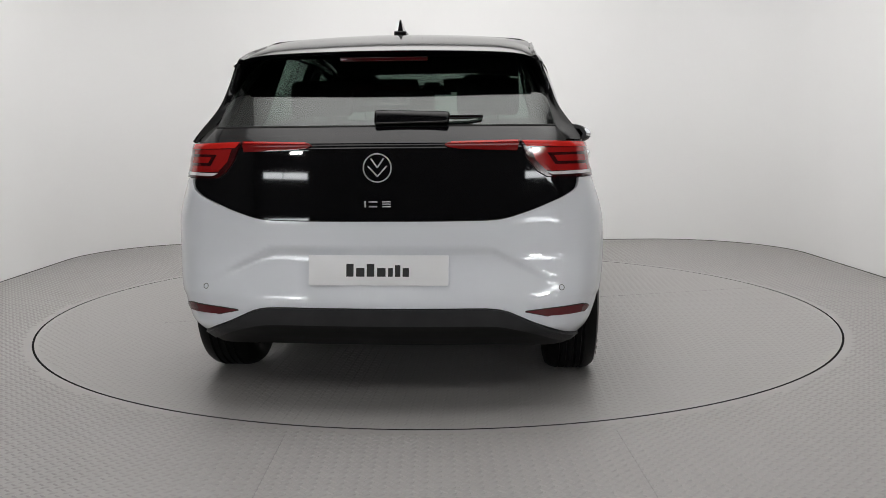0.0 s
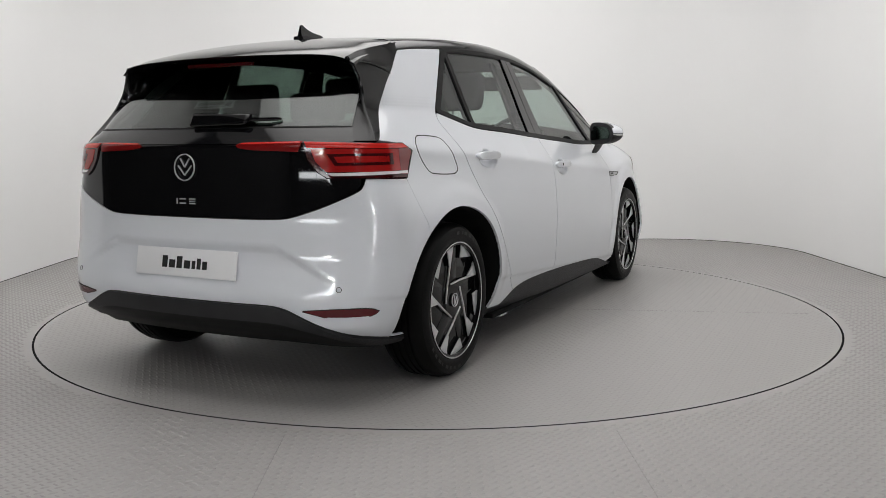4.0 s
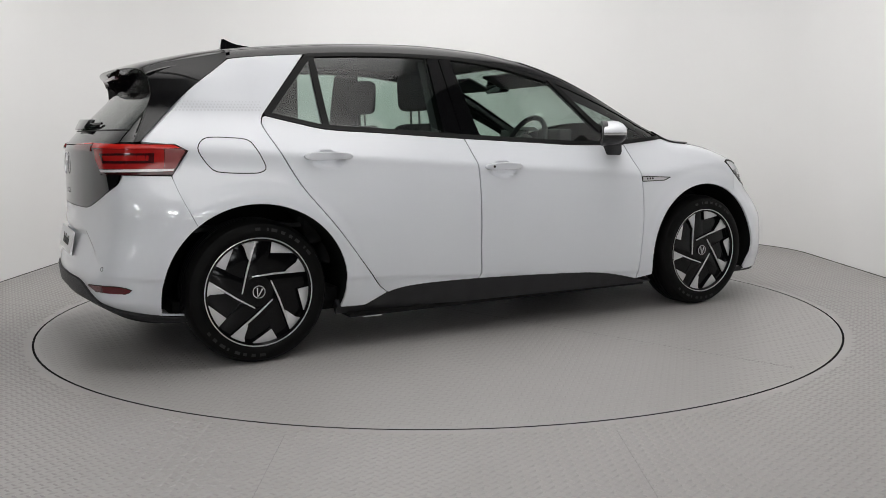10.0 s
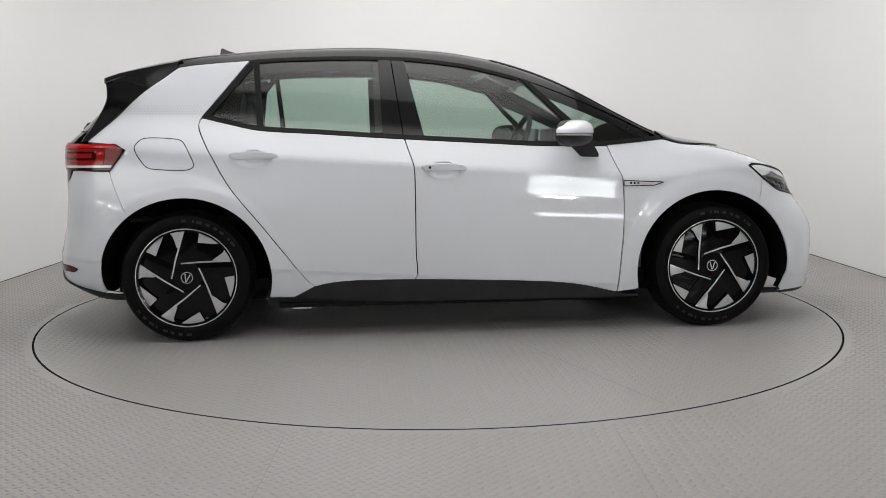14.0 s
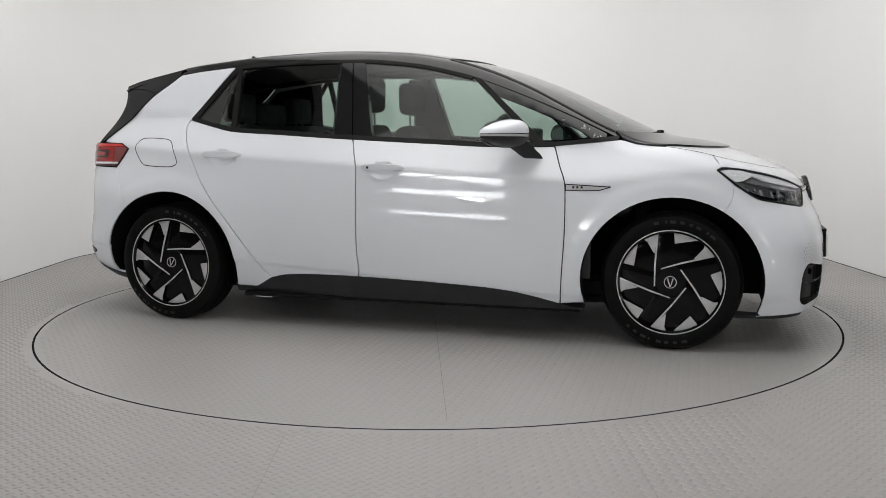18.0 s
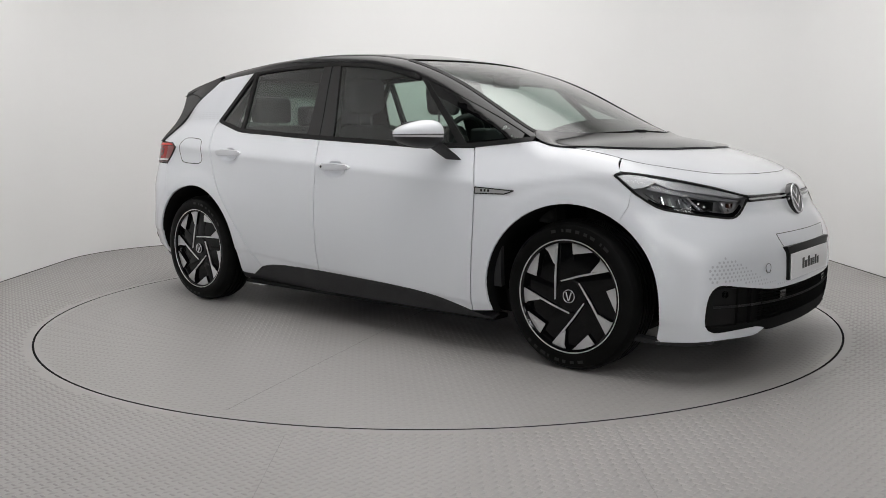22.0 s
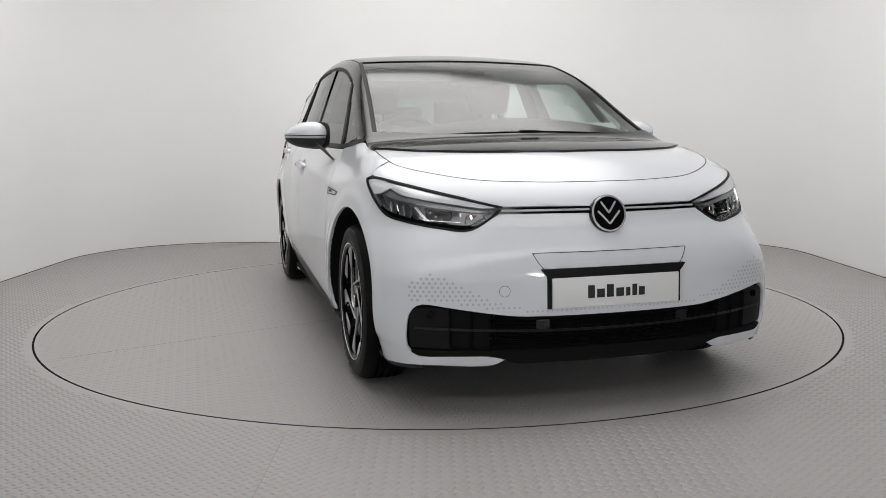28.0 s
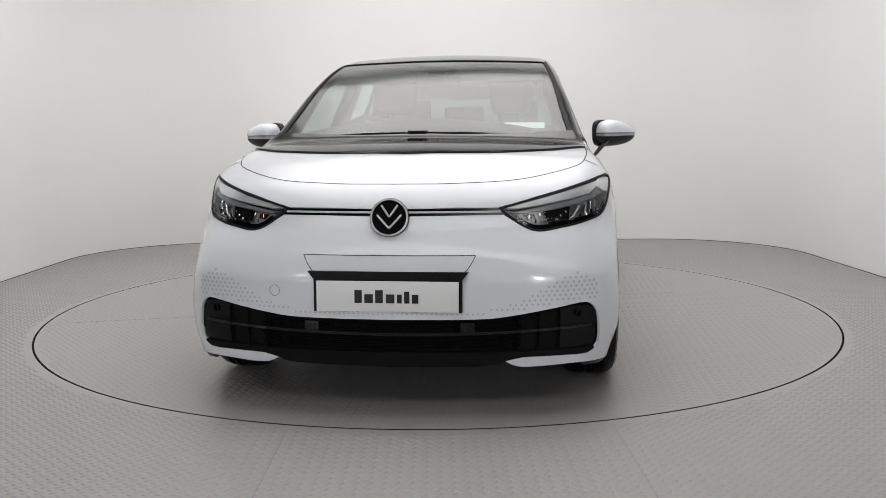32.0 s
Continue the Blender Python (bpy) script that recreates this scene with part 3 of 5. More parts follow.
panel("door_pillar", "side", [(-.390, 1.445), (-.328, 1.45), (-.272, 1.03), (-.375, 1.04)], BLACK, car, "gloss black door pillar", mirror=True, lift=.001, depth=.05, back=True)
panel("door_pillar", "side", [(-.322, 1.45), (-.258, 1.448), (-.160, 1.026), (-.267, 1.03)], BLACK, car, "gloss black door pillar", mirror=True, lift=.001, depth=.05, back=True)
panel("window_bar", "side", [(-1.037, 1.43), (-1.008, 1.432), (-.984, 1.07), (-1.017, 1.075)], SEAL, car, mirror=True, lift=.001, depth=.03, back=True)
panel("window_bar", "side", [(.36, 1.345), (.405, 1.33), (.77, .99), (.715, .99)], SEAL, car, "black post of the front quarter window", mirror=True, lift=.001, depth=.03, back=True)
# side glass
panel("quarter_glass", "side", [(-1.262, 1.145), (-1.037, 1.425), (-1.015, 1.075), (-1.13, 1.1)], GLASS, car, mirror=True, lift=-.006, depth=.003)
panel("rear_door_glass", "side", along(WTOP, -1.01, -.385, 14, dz=-.01) + along(BELT, -.37, -.985, 14), GLASS, car, mirror=True, lift=-.006, depth=.003)
panel("front_door_glass", "side", along(WTOP, -.26, .37, 14, dz=-.01) + along(BELT, .73, -.16, 14), GLASS, car, mirror=True, lift=-.006, depth=.003)
panel("front_quarter_glass", "side", along(WTOP, .40, 1.06, 10, dz=.002) + along(BELT, 1.06, .76, 8), GLASS, car, mirror=True, lift=-.006, depth=.003)

panel("window_border", "side", along(WTOP, .41, 1.06, 20, dz=.0) + [(1.06, 1.02), (.99, 1.012)] + along(WTOP, .93, .44, 20, dz=-.055), BLACK, car, "black printed border of the front quarter window", mirror=True, lift=-.004, depth=.003)
panel("window_border", "side", along(BELT, .76, 1.0, 10, dz=.004) + along(BELT, .98, .75, 10, dz=.026), BLACK, car, mirror=True, lift=-.004, depth=.003)
# bonnet, scuttle and windscreen
BONNET = [(1.483, -.741), (1.629, -.705), (1.781, -.563), (1.870, -.416), (1.927, -.194), (1.94, 0)]
COWL = [(1.329, -.743), (1.423, -.67), (1.515, -.557), (1.614, -.33), (1.66, 0)]
SCREEN_BASE = [(1.101, -.695), (1.216, -.498), (1.297, -.232), (1.305, 0)]


def mirror_line(pts, gap=.03):
    h = line(pts, gap)
    return h + [(x, -y) for x, y in h[::-1][1:]]


bonnet_poly = mirror_line([(1.345, -.742)] + BONNET) + [(x, -y) for x, y in mirror_line(COWL)[1:-1]]
panel("bonnet", "top", bonnet_poly, WHITE, car, "white bonnet", step_m=.04)
cowl_poly = mirror_line([(1.135, -.735)] + COWL) + [(x, -y) for x, y in mirror_line(SCREEN_BASE)]
cowl_poly = [(x - .003, y) for x, y in cowl_poly]
panel("scuttle_panel", "top", cowl_poly, ROOF, car, "gloss black panel below the windscreen", step_m=.025, lift=.009, depth=.03)
screen_poly = mirror_line([(.218, -.573), (.509, -.608), (.85, -.650), (1.09, -.682), (1.212, -.498), (1.292, -.232), (1.30, 0)])
screen_poly += [(x, -y) for x, y in mirror_line([(.218, -.573), (.288, -.29), (.31, 0)])[1:-1]]
panel("windscreen", "top", screen_poly, SCREEN, car, lift=-.003, depth=.003, step_m=.02)
strip("cowl_seal", "top", mirror_line([(x - .002, y) for x, y in COWL]), .009, SEAL, car, .001)
strip("screen_seal", "top", line([(.218, -.575), (.509, -.612), (.85, -.654), (1.095, -.688)]), .022, SEAL, car, .002, True)
strip("screen_seal", "top", mirror_line([(.214, -.575), (.285, -.29), (.306, 0)]), .012, SEAL, car, .002)

# nose: upper bumper band, headlamps, strip, bumper, lower intake
HL_TOP = [(-68, .868), (-66, .877), (-60, .868), (-50.4, .842), (-39.8, .808), (-28.3, .768)]
HL_LOW = [(-28.3, .768), (-35.1, .690), (-42.8, .696), (-51.8, .718), (-57, .737), (-63, .80), (-68, .868)]
bl = chart("top", np.array(line([(x + .004, y) for x, y in [(1.56, -.726)] + BONNET[1:]])))
BL_W = [tuple(r) for r in to_wrap("wrapf", bl)]
half = BL_W[::-1] + [(-67, .885)] + [(a, z + .004) for a, z in wline(HL_TOP)[3:]] + wline([(-28.3, .772), (-16, .772), (0, .768)])[1:]
half[0] = (0.0, half[0][1])
panel("bumper_upper", "wrapf", both(half), WHITE, car, "white upper part of the front bumper", step_m=.03)
seam_w = on_wrap("wrapf", [(1.6615, .797), (1.6565, .74), (1.6235, .674)] + arch(FW, b_end, -20, 16) + [(1.80, .182)])
half = wline([(0, .742), (-16, .745), (-28.7, .748)]) + [(a, z - .004) for a, z in wline(HL_LOW[1:6])] + [(-61.5, .775)] + seam_w \
    + wline([(-57, .178), (-52, .188), (-42.6, .195), (-33.4, .190), (-29.5, .194), (-26.9, .214, 1), (-30.4, .227), (-38.1, .228), (-44.5, .229), (-46.8, .262), (-46.6, .359), (-45.5, .405), (-43.3, .426), (-37.2, .411), (-29.8, .391), (-22.3, .377), (0, .374)])
panel("front_bumper", "wrapf", both(half), WHITE, car, "white front bumper skin", step_m=.03)
strip("nose_strip", "wrapf", [(a, .757) for a in np.linspace(-29, 29, 60)], .026, BLACK, car, .001)
strip("nose_strip", "wrapf", [(a, .7565) for a in np.linspace(-28.5, 28.5, 60)], .0075, SILVER, car, .004, label="thin silver line across the nose")
intake = wline([(0, .376), (-22.3, .379), (-29.8, .393), (-37.2, .413), (-43.3, .428), (-45.9, .406), (-47.0, .359), (-47.2, .262), (-45, .225), (-38.1, .224), (-30.4, .223), (-26, .21), (-20, .20), (0, .195)])
intake = panel("lower_intake", "wrapf", both(intake), DARK, car, "black plastic lower intake", step_m=.03, lift=-.022, depth=.0)
under = wline([(0, .250), (-20, .249), (-36, .250), (-46, .250), (-46.6, .232), (-38.1, .2245), (-30.4, .2235), (-26.5, .212), (-26, .203), (-22, .196), (0, .192)])
panel("front_lip", "wrapf", both(under), DARK, car, "black plastic lip below the intake", step_m=.03, lift=-.003, depth=.03)
for s in (-1, 1):
    panel("bumper_skirt", "wrapf", [(s * 63, .186), (s * 57, .181), (s * 52, .191), (s * 44, .197), (s * 44, .176), (s * 52, .166), (s * 63, .162)], PLASTIC, car, "black skirt below the bumper corner", step_m=.03, lift=-.006, depth=.03)
hl_poly = wline(HL_TOP[:-1]) + wline(HL_LOW)[:-1]
headlamp_back = panel("headlamp", "wrapf", hl_poly, LAMP_GRAY, car, "clear headlamp with silver inside", mirror=True, step_m=.02, lift=-.05, depth=-.05)

# tail: bumper, tailgate, glass, lamps, diffuser
seam_r = on_wrap("wrapr", [(-1.7455, .872), (-1.7215, .80), (-1.6735, .69), (-1.6565, .657)] + arch(RW, a_end, 198, 14) + [(-1.80, .24)])
DIFF = [(0, .404), (-22, .403), (-26.5, .400), (-29.8, .388), (-35.8, .340), (-43.0, .294), (-50, .266), (-56, .248), (-64, .238)]
half = wline([(0, .722), (-18.2, .722), (-27.4, .724), (-31.2, .732), (-37.3, .765), (-43.2, .809), (-46.5, .841), (-47.5, .878)]) + [(-50, .878)] + seam_r + wline(DIFF[::-1])[1:]
panel("rear_bumper", "wrapr", both(half), WHITE, car, "white rear bumper skin", step_m=.02, fine=.012)
CREASE = [(0, .338), (-22, .336), (-29, .329), (-36, .302), (-44, .256), (-52, .226), (-62, .216)]
half = wline([(0, .400), (-22, .399), (-26.5, .396), (-29.8, .384), (-35.8, .336), (-43.0, .290), (-50, .262), (-56, .244), (-62, .236)]) + wline(CREASE[::-1])
panel("diffuser", "wrapr", both(half), PLASTIC, car, "matt black lower bumper and diffuser", step_m=.03, lift=.010, depth=.03)
half = wline(CREASE) + wline([(-62, .210), (-52, .212), (-40, .228), (-28, .240), (0, .244)])
panel("diffuser_floor", "wrapr", both(half), SEAL, car, "matt black inward slope of the diffuser", step_m=.03, lift=.004, depth=.03)
half = wline([(0, 1.008), (-20, 1.008), (-34, 1.014), (-46.5, 1.012)]) + wline([(-46.5, .875), (-45.9, .845), (-43.2, .813), (-37.3, .769), (-31.2, .736), (-27.4, .728), (-18.2, .726), (0, .726)])
tailgate = panel("tailgate", "wrapr", both(half), BLACK, car, "gloss black tailgate panel", step_m=.03)
panel("tailgate_ledge", "tail", [(-.70, 1.018), (-.35, 1.012), (0, 1.012), (.35, 1.012), (.70, 1.018), (.665, 1.071), (-.665, 1.071)], ROOF, car, "gloss black ledge under the rear window", step_m=.03)
for s in (-1, 1):
    panel("tail_frame", "tail", [(s * .78, .99), (s * .60, .99), (s * .63, 1.09), (s * .72, 1.09)], DARK, car, lift=-.02, depth=.05)
def rear_glass_x(y, z):
    """The flat rear window runs on from the ledge, under the spoiler."""
    y = np.asarray(y, float)
    return chart("tail", np.stack([y, np.full(y.shape, 1.076)], 1))[:, 0] + 1.02 * (np.asarray(z, float) - 1.076)


def make_rear_window():
    ny, nz = 41, 13
    verts, faces = [], []
    for z in np.linspace(1.077, 1.392, nz):
        ys = np.linspace(-1, 1, ny) * np.interp(z, [1.077, 1.385], [.66, .585])
        verts += [(x, y, z) for x, y in zip(rear_glass_x(ys, np.full(ny, z)), ys)]
    k = ny * nz
    verts += [(x + .003, y, z - .003) for x, y, z in verts]
    for i in range(nz - 1):
        for j in range(ny - 1):
            a = i * ny + j
            faces += [(a, a + ny, a + ny + 1, a + 1), (k + a, k + a + 1, k + a + ny + 1, k + a + ny)]
    return link("rear_window", verts, faces, REARGLASS, car, "dark tinted rear window")


make_rear_window()

LAMP_R = [(-34.3, 1.018), (-48.4, 1.010), (-59.0, 1.008), (-62.3, .981, 1), (-58.9, .878, 1), (-48.6, .882), (-39.6, .884), (-37.6, .905), (-35.6, .950)]
tail_lamp = panel("tail_lamp", "wrapr", wline([(*p[:2], 1) for p in LAMP_R], True), RED_DARK, car, "red wraparound tail lamp", mirror=True, step_m=.02, lift=.006, depth=.02)
panel("tailgate_lamp", "tail", [tuple(p) for p in outline([(-.247, 1.003), (-.262, 1.011), (-.30, 1.014), (-.523, 1.019, 1), (-.512, .981, 1), (-.32, .988), (-.262, .995)])], RED_MID, car, "slim red lamp on the tailgate", mirror=True, step_m=.02, lift=.006, depth=.01)
# glint along the lamp's top, laid on as a brighter red strip
strip("tailgate_lamp_edge", "tail", [(-y, 1.0095 + .014 * (y - .27)) for y in np.linspace(.27, .515, 14)], .007, RED_BRIGHT, car, .0075, True)
fog = wline([(-33.4, .385, 1), (-40, .395), (-46.4, .397), (-49.3, .382), (-47.5, .367, 1), (-38, .366, 1)], True)
panel("rear_reflector", "wrapr", fog, REFLEX, car, "dark red rear reflector", mirror=True, step_m=.02, lift=.004, depth=.01)
strip("reflector_seal", "wrapr", fog + fog[:2], .006, SEAL, car, .003, True)

# ---- wheels ----
def make_wheel():
    """A wheel with its outer face towards -y, about its own hub."""
    w = empty("wheel", car)
    R, RIM, half = .336, .252, .105
    prof = [(RIM - .012, half - .01), (RIM + .004, half), (.285, half + .006), (.315, half - .004), (.328, half - .022), (R, half - .05)]
    for g in (.045, .015, -.015, -.045):
        prof += [(R, g + .006), (R - .007, g + .004), (R - .007, g - .004), (R, g - .006)]
    prof += [(R, -half + .05), (.328, -half + .022), (.315, -half + .004), (.285, -half - .006), (RIM + .004, -half), (RIM - .012, -half + .01)]
    part("tyre", lathe(prof, 72), RUBBER, w, "black road tyre with tread grooves")
    prof = [(RIM - .014, half - .02), (RIM - .014, -half + .003), (RIM + .001, -half - .003), (RIM + .003, -half + .001), (RIM - .004, -half + .012), (RIM - .02, -half + .03),
            (RIM - .03, .0), (RIM - .03, half - .02)]
    part("rim", lathe(prof, 72), WHEELBLACK, w)
    prof = [(RIM + .001, -half - .003), (RIM - .003, -half - .0035), (RIM - .006, -half + .004), (RIM - .008, -half + .012)]
    part("rim_edge", lathe(prof, 72), ALU, w, "bright machined rim edge")
    face = -half + .014
    S = RIM

    def place(k):
        psi = radians(180 + 72 * k)
        u, v = Vector((math.cos(psi - math.pi / 2), 0, math.sin(psi - math.pi / 2))), Vector((math.cos(psi), 0, math.sin(psi)))
        return lambda a, b, d=0.0: (u * a + v * b) * S + Vector((0, d, 0))

    def cap(a, b, r=.985):
        """Keeps a place inside the rim."""
        l = math.hypot(a, b)
        return (a, b) if l <= r else (a * r / l, b * r / l)
    for k in range(5):
        at = place(k)
        blade = [cap(1.1, .285), cap(1.1, .12), cap(1.1, -.06), (.55, -.06), (.15, -.10), (-.16, -.02), (-.10, .285)]
        part("spoke", prism([(a, b) for a, b in blade], lambda a, b: at(a, b, face + .012), (0, .03, 0), .004), WHEELBLACK, w, "gloss black spoke blade")
        wing_ = [cap(.95, .285), cap(.85, .55), cap(.68, .74), (.50, .60), (.32, .42), (.22, .30)]
        part("spoke_web", prism(wing_, lambda a, b: at(a, b, face + .02), (0, .02, 0), .003), WHEELBLACK, w)
        part("spoke_line", prism([cap(1.1, .318), cap(1.1, .272), (.3, .276), (-.09, .281), (-.09, .304), (.3, .308)], lambda a, b: at(a, b, face), (0, .006, 0), .0015), ALU, w, "machined bright spoke edge")
        for tip in ([cap(1.1, .31), cap(.95, .44), cap(.88, .58), (.76, .44), (.55, .318), (.55, .30)], [cap(1.1, -.05), cap(.95, -.20), cap(.90, -.38), cap(.84, -.56), (.74, -.065)]):
            part("spoke_tip", prism(tip, lambda a, b: at(a, b, face - .001), (0, .005, 0), .0015), ALU, w, "machined bright spoke tip")
            part("spoke_web", prism(tip, lambda a, b: at(a * .99, b * .99, face + .0045), (0, .022, 0)), WHEELBLACK, w)
    part("wheel_cover", lathe([(.07, face + .016), (.12, face + .013), (.19, face + .017), (S * .97, face + .024), (S * .985, face + .034)], 60), WHEELBLACK, w, "gloss black aero cover")
    part("hub", lathe([(.0, face + .004), (.07, face + .006), (.085, face + .02), (.09, face + .06)], 40), WHEELBLACK, w)
    part("hub_cap", lathe([(.0, face - .004), (.028, face - .003), (.031, face + .004), (.031, face + .01)], 32), WHEELBLACK, w, "round black hub cap")
    part("hub_ring", lathe([(.026, face - .003), (.027, face - .006), (.0295, face - .006), (.030, face - .002)], 32), EMBLEM, w)
    for q in (-.016, .016):
        part("hub_mark", prism([(q, .018), (q * .6, .018), (-q * .05, -.02), (q * .2, -.022)], lambda a, b: (a, face - .004, b), (0, -.002, 0)), EMBLEM, w)
    marks = bmesh.new()
    for k in range(46):
        if not 5 < k % 23 < 14:
            continue
        a0, a1 = 2 * math.pi * k / 46, 2 * math.pi * (k + (.5, .7, .25, .6, .45)[k % 5]) / 46
        vs = [marks.verts.new((r * math.cos(a), -half - .0072, r * math.sin(a))) for r, a in ((.285, a0), (.299, a0), (.299, a1), (.285, a1))]
        marks.faces.new(vs)
    bmesh.ops.recalc_face_normals(marks, faces=marks.faces)
    tm = part("tyre_marking", marks, SIDEWALL, w, "raised marks on the tyre wall", smooth=False)
    tm["kind"] = "stuff"
    part("brake_disc", lathe([(.06, -.01), (.165, -.01), (.168, 0), (.165, .012), (.06, .012)], 56), STEEL, w, "gray steel brake disc")
    cal = box(.10, .19, -.035, .03, -.06, .06, .012)
    bmesh.ops.rotate(cal, verts=cal.verts, cent=(0, 0, 0), matrix=Matrix.Rotation(radians(-150), 3, "Y"))
    part("brake_caliper", cal, DARK, w)
    return w


WHEEL_Y = .762
wheel = make_wheel()
wheel.matrix_basis = pose(FW, -WHEEL_Y, AXLE_Z)
made = [wheel]
for x, sgn in ((RW, -1), (FW, 1), (RW, 1)):
    made.append(copy_thing(wheel, pose(x, sgn * (WHEEL_Y - (.012 if x < 0 else 0)), AXLE_Z, 0, 14 if x < 0 else 0, 0 if sgn < 0 else 180)))
# wheel housings and floor pan
for c in (FW, RW):
    for sgn in (-1, 1):
        verts, faces = [], []
        A = np.linspace(-14, 194, 30)
        skin = -chart("side", np.array([(c + ARCH_RX * 1.01 * math.cos(radians(a)), max(.2, AXLE_Z + ARCH_RZ * 1.01 * math.sin(radians(a)))) for a in A]))[:, 1]
        for a, y0 in zip(A, skin):
            for y in (min(.86, y0 - .018), min(.80, y0 - .04), .50):
                verts.append((c + ARCH_RX * 1.02 * math.cos(radians(a)), sgn * y, AXLE_Z + ARCH_RZ * 1.02 * math.sin(radians(a))))
        for i in range(len(A) - 1):
            for k in range(2):
                faces.append((i * 3 + k, i * 3 + k + 1, (i + 1) * 3 + k + 1, (i + 1) * 3 + k))
        faces.append([i * 3 + 2 for i in range(len(A))])
        link("wheel_housing", verts, faces, DARK, car, "black wheel arch lining", False)
        rim_p = chart("side", np.array(arch(c, -20 if c > 0 else -16, 198 if c > 0 else 196, 50)))
        nn = normal_at(rim_p)
        inner = rim_p.copy()
        inner[:, 1] += .07
        outer = rim_p + nn * -.010
        vv = np.concatenate([outer, inner]) * np.array([1, -sgn, 1])
        K = len(rim_p)
        link("arch_lip", vv, [(i, i + 1, K + i + 1, K + i) for i in range(K - 1)], DARK, car, "", True)
part("floor_pan", box(-1.62, 1.68, -.70, .70, .185, .235, .02), DARK, car, "dark underbody")
for sgn in (-1, 1):
    part("sill_flange", box(-.93, .95, min(sgn * .70, sgn * .825), max(sgn * .70, sgn * .825), .158, .182, .006), DARK, car, "black flange below the sill")
    part("jack_tag", box(-.86, -.76, min(sgn * .80, sgn * .829), max(sgn * .80, sgn * .829), .1545, .1585), PAPER, car, "small white tag below the sill")
part("cabin_floor", box(-1.75, 1.2, -.72, .72, .235, .30), DARK, car)

# ---- exterior details ----
# dark structure behind the shut lines
panel("inner_body", "side", along(BELT, -1.25, 1.08, 30, dz=-.015) + [(1.4, .95), (1.56, .87), (1.6, .80)] + arch(FW, 58, 180, 16, .012) + [(.94, .215), (-.94, .215)]
      + arch(RW, 0, 125, 16, .012) + [(-1.70, .80), (-1.70, .86), (-1.64, .98), (-1.45, 1.1)], DARK, car, mirror=True, lift=-.020, depth=.004, step_m=.04)
panel("bonnet_frame", "top", mirror_line([(1.25, -.728), (1.5, -.72), (1.62, -.69), (1.76, -.56), (1.85, -.416), (1.905, -.194), (1.92, 0)]) + [(1.1, .70), (1.1, -.70)], DARK, car, lift=-.020, depth=.004, step_m=.04)
panel("bumper_frame", "wrapf", [(-26, .42), (26, .42), (26, .85), (-26, .85)], DARK, car, lift=-.014, depth=.004)
panel("bumper_frame", "wrapr", [(-44, .42), (44, .42), (40, .80), (-40, .80)], DARK, car, lift=-.014, depth=.004)

# roof spoiler with its trailing edge and brake light
def make_spoiler():
    nx, ny = 16, 33
    top, low = [], []
    for j in range(ny):
        v = -1 + 2 * j / (ny - 1)
        for i in range(nx):
            s = i / (nx - 1)
            wdt = .566 + .050 * s
            y = v * wdt
            x0 = -1.424 - .062 * (1 - (y / .56) ** 2)
            x1 = -1.892 + .25 * y * y
            x = x0 + (x1 - x0) * s
            z = float(top_z(x, abs(y))) - .034 * abs(v) ** 12 * min(1, .25 + 2 * s) - .012 * s ** 6
            top.append((x, y, z))
            low.append((x + .045 * s ** 3, y * .985, z - .020 - .04 * (1 - s)))
    n = nx * ny
    faces = []
    for j in range(ny - 1):
        for i in range(nx - 1):
            a = j * nx + i
            faces += [(a, a + 1, a + nx + 1, a + nx), (n + a + nx, n + a + nx + 1, n + a + 1, n + a)]
    for i in range(nx - 1):
        faces += [(i, n + i, n + i + 1, i + 1), ((ny - 1) * nx + i + 1, n + (ny - 1) * nx + i + 1, n + (ny - 1) * nx + i, (ny - 1) * nx + i)]
    for j in range(ny - 1):
        a = j * nx + nx - 1
        faces += [(a, n + a, n + a + nx, a + nx)]
    bm = bmesh.new()
    vs = [bm.verts.new(p) for p in top + low]
    for f in faces:
        bm.faces.new([vs[k] for k in f])
    bmesh.ops.recalc_face_normals(bm, faces=bm.faces)
    sp = part("roof_spoiler", bm, ROOF, car, "gloss black roof spoiler", angle=50)
    bl = box(-1.862, -1.843, -.17, .17, 1.326, 1.3405, .002)
    part("brake_light", bl, RED_DARK, sp, "high dark red brake light")


make_spoiler()
blade_poly = [(-1.405, 1.437), (-1.425, 1.428)] + line([(x - .004, z) for x, z in BLADE]) + line([(-1.884, 1.021), (-1.844, 1.092), (-1.81, 1.162), (-1.782, 1.234), (-1.785, 1.304), (-1.795, 1.332), (-1.798, 1.348)]) + [(-1.72, 1.374), (-1.62, 1.396)]
panel("pillar_blade", "flank", blade_poly, SATIN, car, "gloss black blade beside the rear window", mirror=True, lift=.001, depth=.014, back=True)

